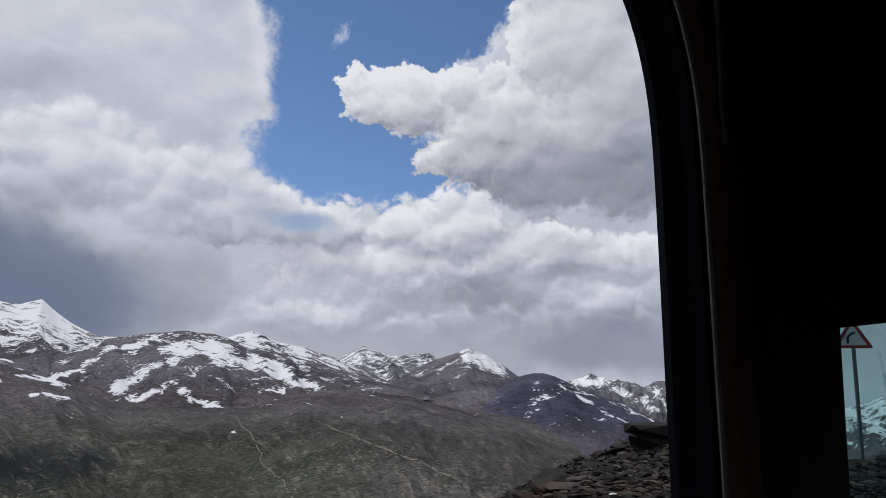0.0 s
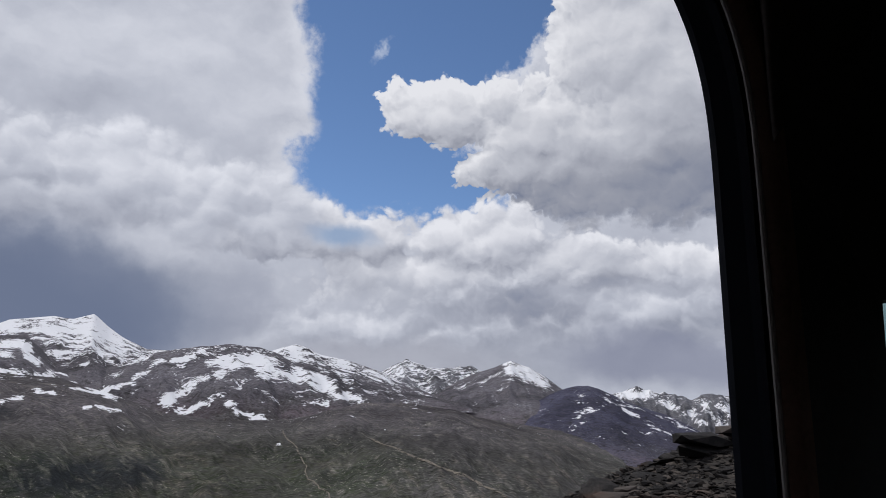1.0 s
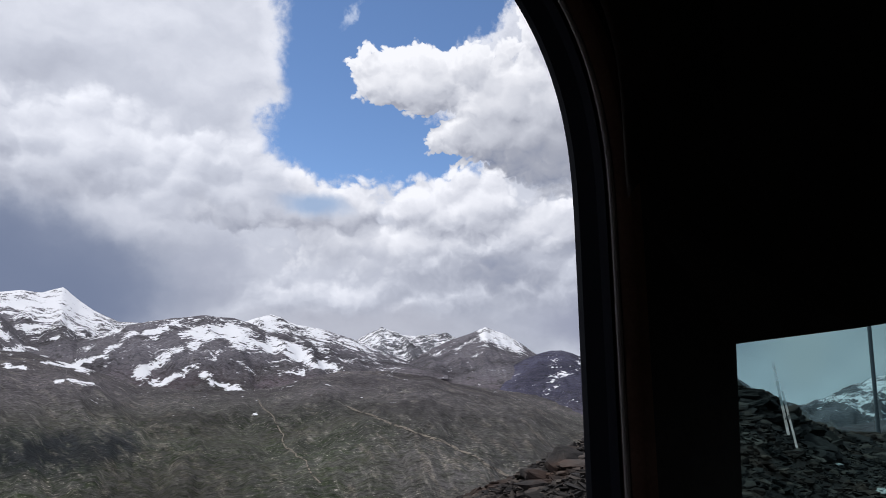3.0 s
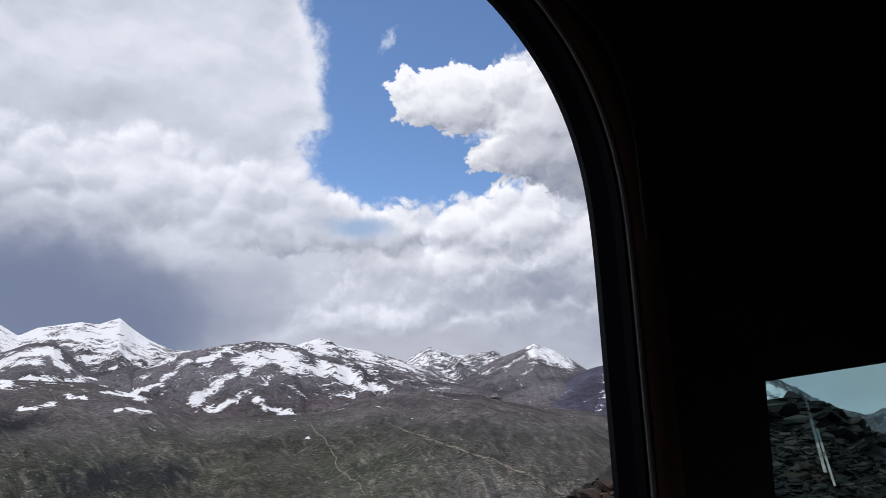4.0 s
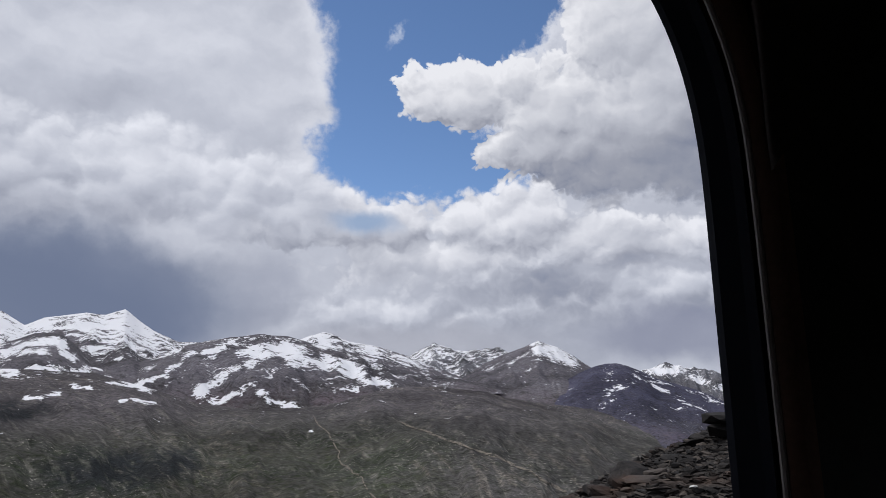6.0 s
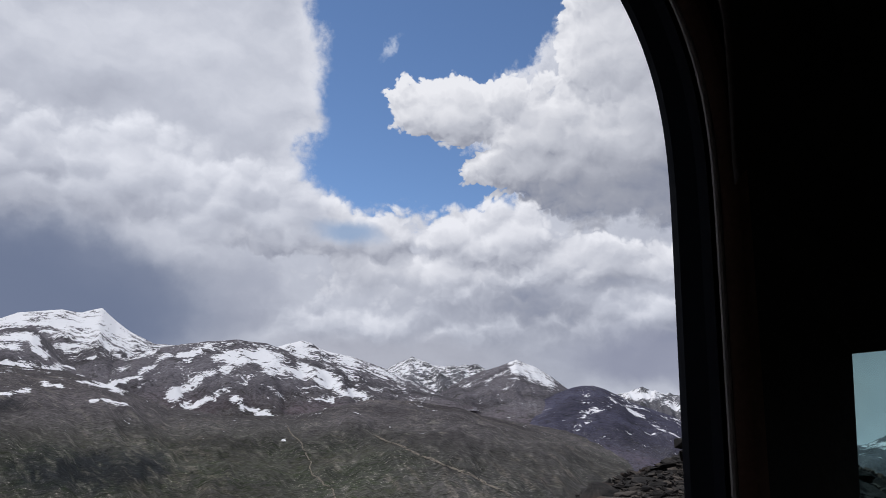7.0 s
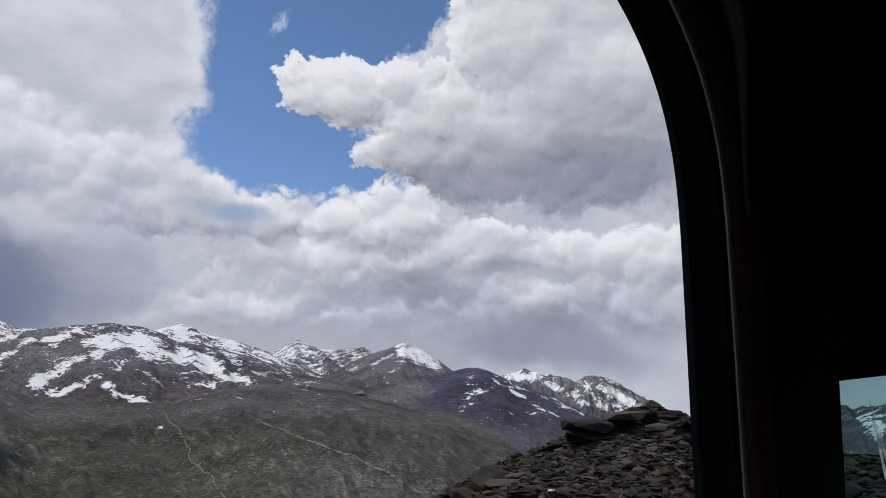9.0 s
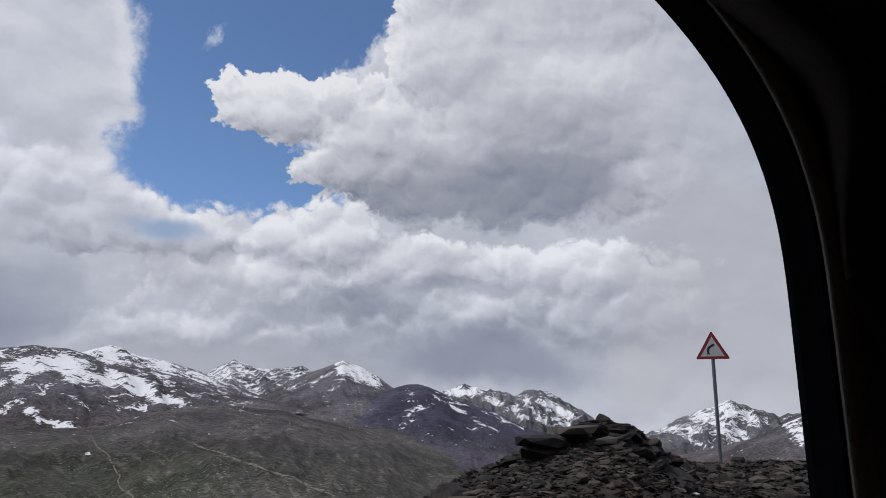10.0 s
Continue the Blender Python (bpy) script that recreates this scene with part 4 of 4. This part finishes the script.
def boulder(size, thick, rng):
    """A weathered slate block: a rounded box cut by planes, with ledges along its bedding."""
    bm = bmesh.new()
    bmesh.ops.create_cube(bm, size=2)
    bmesh.ops.subdivide_edges(bm, edges=bm.edges, cuts=5, use_grid_fill=True)
    v = np.array([w.co[:] for w in bm.verts])
    v /= (np.abs(v) ** 5).sum(1)[:, None] ** (1 / 5)
    for _ in range(7):
        d = rng.normal(0, 1, 3) * (1, 1, 0.35)
        d /= np.linalg.norm(d)
        over = np.clip(v @ d - rng.uniform(0.62, 0.9), 0, None)
        v -= over[:, None] * d
    bed = np.round(v[:, 2] * 3.0 + 0.4 * v[:, 0] * rng.normal(0, 0.5))
    v[:, :2] *= (1 - 0.07 * ((bed * 1.7) % 1.0))[:, None]
    v += rng.normal(0, 0.018, v.shape)
    v *= (size, size * rng.uniform(0.6, 0.9), thick * 0.6)
    bm.verts.index_update()
    f = [tuple(w.index for w in q.verts) for q in bm.faces]
    bm.free()
    return v, f


def tumbled(verts, rng, at, lean):
    e = Euler((rng.normal(0, lean), rng.normal(0, lean), rng.uniform(0, 6.28)))
    return verts @ np.array(e.to_matrix()).T + np.array(at)


def build_scree(name, label, count, az_span, d_span, sizes, mat, seed):
    """Loose slate, one joined mesh."""
    rng = np.random.default_rng(seed)
    verts, faces, base = [], [], 0
    az = rng.uniform(*az_span, count)
    d = np.sqrt(rng.uniform(d_span[0] ** 2, d_span[1] ** 2, count))
    crest = np.interp(az, [b[0] for b in BERM], [b[1] for b in BERM])
    d = np.where(d > crest + 1.2, d_span[0] + (crest + 1.0 - d_span[0]) * rng.random(count), d)
    xs, ys = from_car(az, d)
    for x, y, z in zip(xs, ys, ground_z(xs, ys)):
        size = sizes[0] * (sizes[1] / sizes[0]) ** (rng.random() ** 2.2)
        v, f = slab(size, size * rng.uniform(0.18, 0.55), rng)
        v = tumbled(v, rng, (x, y, z + size * 0.06), 0.22)
        verts.append(v)
        faces += [tuple(i + base for i in q) for q in f]
        base += len(v)
    ob = link(name, np.concatenate(verts), faces, mat)
    return tagged(ob, label, "scree", "", "stuff")


build_scree("scree", "loose dark slate chips covering the roadside berm", 30000, (-6, 40), (5.0, 13.0), (0.012, 0.10), M_SCREE, 5)
build_scree("far_scree", "loose slate farther along the road's edge", 3000, (24, 40), (12, 21), (0.05, 0.2), M_SCREE, 6)


def build_rock(az, d, size, thick, layers, lift, lean, label, seed):
    rng = np.random.default_rng(seed)
    x, y = map(float, from_car(az, d))
    z = float(ground_z(np.array([x]), np.array([y]))[0]) + lift
    v, f = boulder(size, thick, rng) if layers != 2 else slab(size, thick, rng, 2)
    v = tumbled(v, rng, (0, 0, 0), lean)
    ob = link("rock", v, f, M_ROCK)
    ob.location = (x, y, z)
    return tagged(ob, label, "rock", "slate rocks on the berm")


def build_rocks():
    rng = np.random.default_rng(21)
    # the great flat slabs lying on the crest
    build_rock(15.8, 9.6, 0.48, 0.30, 2, 0.06, 0.05, "great flat layered slate slab on the berm's crest", 1)
    build_rock(18.6, 10.0, 0.42, 0.20, 2, 0.08, 0.08, "flat brown slate slab beside a greater one", 2)
    build_rock(8.6, 8.4, 0.28, 0.18, 1, 0.05, 0.25, "dark pointed slate block at the slope's edge", 3)
    build_rock(6.4, 8.1, 0.20, 0.14, 1, 0.04, 0.20, "small dark slate block at the slope's edge", 4)
    for i in range(64):  # the heap
        az, d = rng.normal(22.4, 2.7), rng.normal(11.2, 0.45)
        size = rng.uniform(0.12, 0.34)
        lift = 0.20 * math.exp(-((az - 22.0) / 2.6) ** 2 - ((d - 11.2) / 0.6) ** 2) * rng.uniform(0.2, 1.0)
        build_rock(az, d, size, size * rng.uniform(0.3, 0.55), int(rng.integers(1, 4)), lift, 0.3, "tilted slate block in a heap of rocks", 100 + i)
    build_rock(20.6, 11.1, 0.15, 0.16, 1, 0.20, 0.3, "pointed slate block on top of the heap", 77)
    for i in range(110):  # strewn
        az = rng.uniform(3, 36)
        d = float(np.interp(az, [b[0] for b in BERM], [b[1] for b in BERM])) - abs(rng.normal(0, 1.7)) + 0.2
        size = 0.06 + 0.24 * rng.random() ** 2
        build_rock(az, max(d, 5.5), size, size * rng.uniform(0.2, 0.4), int(rng.integers(1, 3)), 0.0, 0.16, "slate block lying half buried in scree", 200 + i)


build_rocks()


# ---------------------------------------------------------------- road sign
def triangle(side, rounding, depth, y0):
    """An upright triangular plate with rounded corners, its base at z 0."""
    h = side * math.sqrt(3) / 2
    corners = [(-side / 2, 0), (side / 2, 0), (0, h)]
    cx, cz = 0, h / 3
    out = []
    for i, (x, z) in enumerate(corners):
        d = Vector((cx - x, cz - z)).normalized() * rounding * 2
        a0 = (-150, -30, 90)[i]
        for j in range(7):
            a = radians(a0 - 60 + 20 * j)
            out.append((x + d.x + rounding * math.cos(a), z + d.y + rounding * math.sin(a)))
    bm = bmesh.new()
    a = [bm.verts.new((x, y0, z)) for x, z in out]
    b = [bm.verts.new((x, y0 + depth, z)) for x, z in out]
    bm.faces.new(a)
    bm.faces.new(b[::-1])
    n = len(out)
    for i in range(n):
        bm.faces.new((a[i], a[(i + 1) % n], b[(i + 1) % n], b[i]))
    return bm, h


def build_sign(at, turn):
    sign = tagged(empty("road_sign"), "triangular red and white bend sign on steel post", "road sign")
    z0 = 2.32
    bm, h = triangle(0.72, 0.025, 0.004, 0.0)
    bmesh.ops.translate(bm, verts=bm.verts, vec=(0, 0, z0))
    plate = part("plate", bm, M_STEEL, sign, "steel back plate with pale edge")
    bm, _h = triangle(0.705, 0.022, 0.003, -0.0035)
    bmesh.ops.translate(bm, verts=bm.verts, vec=(0, 0, z0 + 0.005))
    part("border", bm, M_RED, plate, "red reflective border")
    bm, _h = triangle(0.50, 0.006, 0.002, -0.006)
    bmesh.ops.translate(bm, verts=bm.verts, vec=(0, 0, z0 + 0.062))
    part("field", bm, M_WHITE, plate, "white reflective field")
    # the bend arrow: a bar that runs up and curves to the right
    line = [(-0.085, 0.085), (-0.088, 0.15), (-0.086, 0.20), (-0.076, 0.235), (-0.055, 0.262), (-0.02, 0.285), (0.045, 0.318)]
    left, right = [], []
    for i, (x, z) in enumerate(line):
        p, q = Vector(line[max(i - 1, 0)]), Vector(line[min(i + 1, len(line) - 1)])
        d = (q - p).normalized() * 0.024
        left.append((x - d.y, z + d.x))
        right.append((x + d.y, z - d.x))
    tail, tip = (-0.085, 0.108), (0.058, 0.312)  # a cut in the tail, a blunt point at the head
    bm = bmesh.new()
    r, l, (t, h) = ([bm.verts.new((x, -0.0085, z + z0)) for x, z in side] for side in (right, left, (tail, tip)))
    for corners in ((t, r[0], r[1]), (t, r[1], l[1]), (t, l[1], l[0]), (r[-1], h, l[-1])):
        bm.faces.new(corners)
    for i in range(1, len(line) - 1):
        bm.faces.new((r[i], r[i + 1], l[i + 1], l[i]))
    got = bmesh.ops.extrude_face_region(bm, geom=list(bm.faces))
    bmesh.ops.translate(bm, verts=[v for v in got["geom"] if isinstance(v, bmesh.types.BMVert)], vec=(0, 0.0017, 0))
    part("bend_arrow", bm, M_BLACK, plate, "black bend-to-the-right arrow")
    bm = bmesh.new()
    bmesh.ops.create_cone(bm, cap_ends=True, segments=24, radius1=0.038, radius2=0.038, depth=z0 + 0.85, matrix=Matrix.Translation((0, 0.045, (z0 + 0.05) / 2)))
    part("post", bm, M_STEEL, sign, "grey galvanised post")
    bm = box(-0.06, 0.06, 0.004, 0.03, z0 + 0.12, z0 + 0.15, 0.003)
    part("clamp", bm, M_STEEL, sign)
    sign.matrix_world = pose(*at, 0, 0, turn)
    return sign


_sx, _sy = 17 * math.sin(radians(29.3)), 17 * math.cos(radians(29.3))
build_sign((_sx, _sy, float(ground_z(np.array([_sx]), np.array([_sy]))[0])), -30)


# ---------------------------------------------------------------- litter by the road
M_PAPER = plain("dirty_white_plastic", (0.60, 0.60, 0.58), 0.6, 0.2, 30)


def build_litter(az, d, size, seed):
    """A crumpled scrap of plastic bag."""
    rng = np.random.default_rng(seed)
    bm = bmesh.new()
    bmesh.ops.create_icosphere(bm, subdivisions=3, radius=1.0)
    for v in bm.verts:
        n = noise.noise(v.co * 2.1 + Vector((seed, 0, 0))) + 0.6 * noise.noise(v.co * 4.7)
        v.co = v.co * (1 + 0.55 * n)
        v.co.z *= 0.45
    bmesh.ops.scale(bm, verts=bm.verts, vec=(size, size * rng.uniform(0.5, 0.8), size))
    me = bpy.data.meshes.new("plastic_scrap")
    bm.to_mesh(me)
    bm.free()
    me.materials.append(M_PAPER)
    ob = new("plastic_scrap", me)
    x, y = map(float, from_car(az, d))
    ob.location = (x, y, float(ground_z(np.array([x]), np.array([y]))[0]) + size * 0.3)
    return tagged(ob, "crumpled white plastic scrap lying among slate", "litter", "litter by the road")


for i, (az, d, size) in enumerate(((29.5, 9.5, 0.07), (27.0, 10.5, 0.05), (13.0, 7.6, 0.035), (9.5, 7.4, 0.03))):
    build_litter(az, d, size, 40 + i)
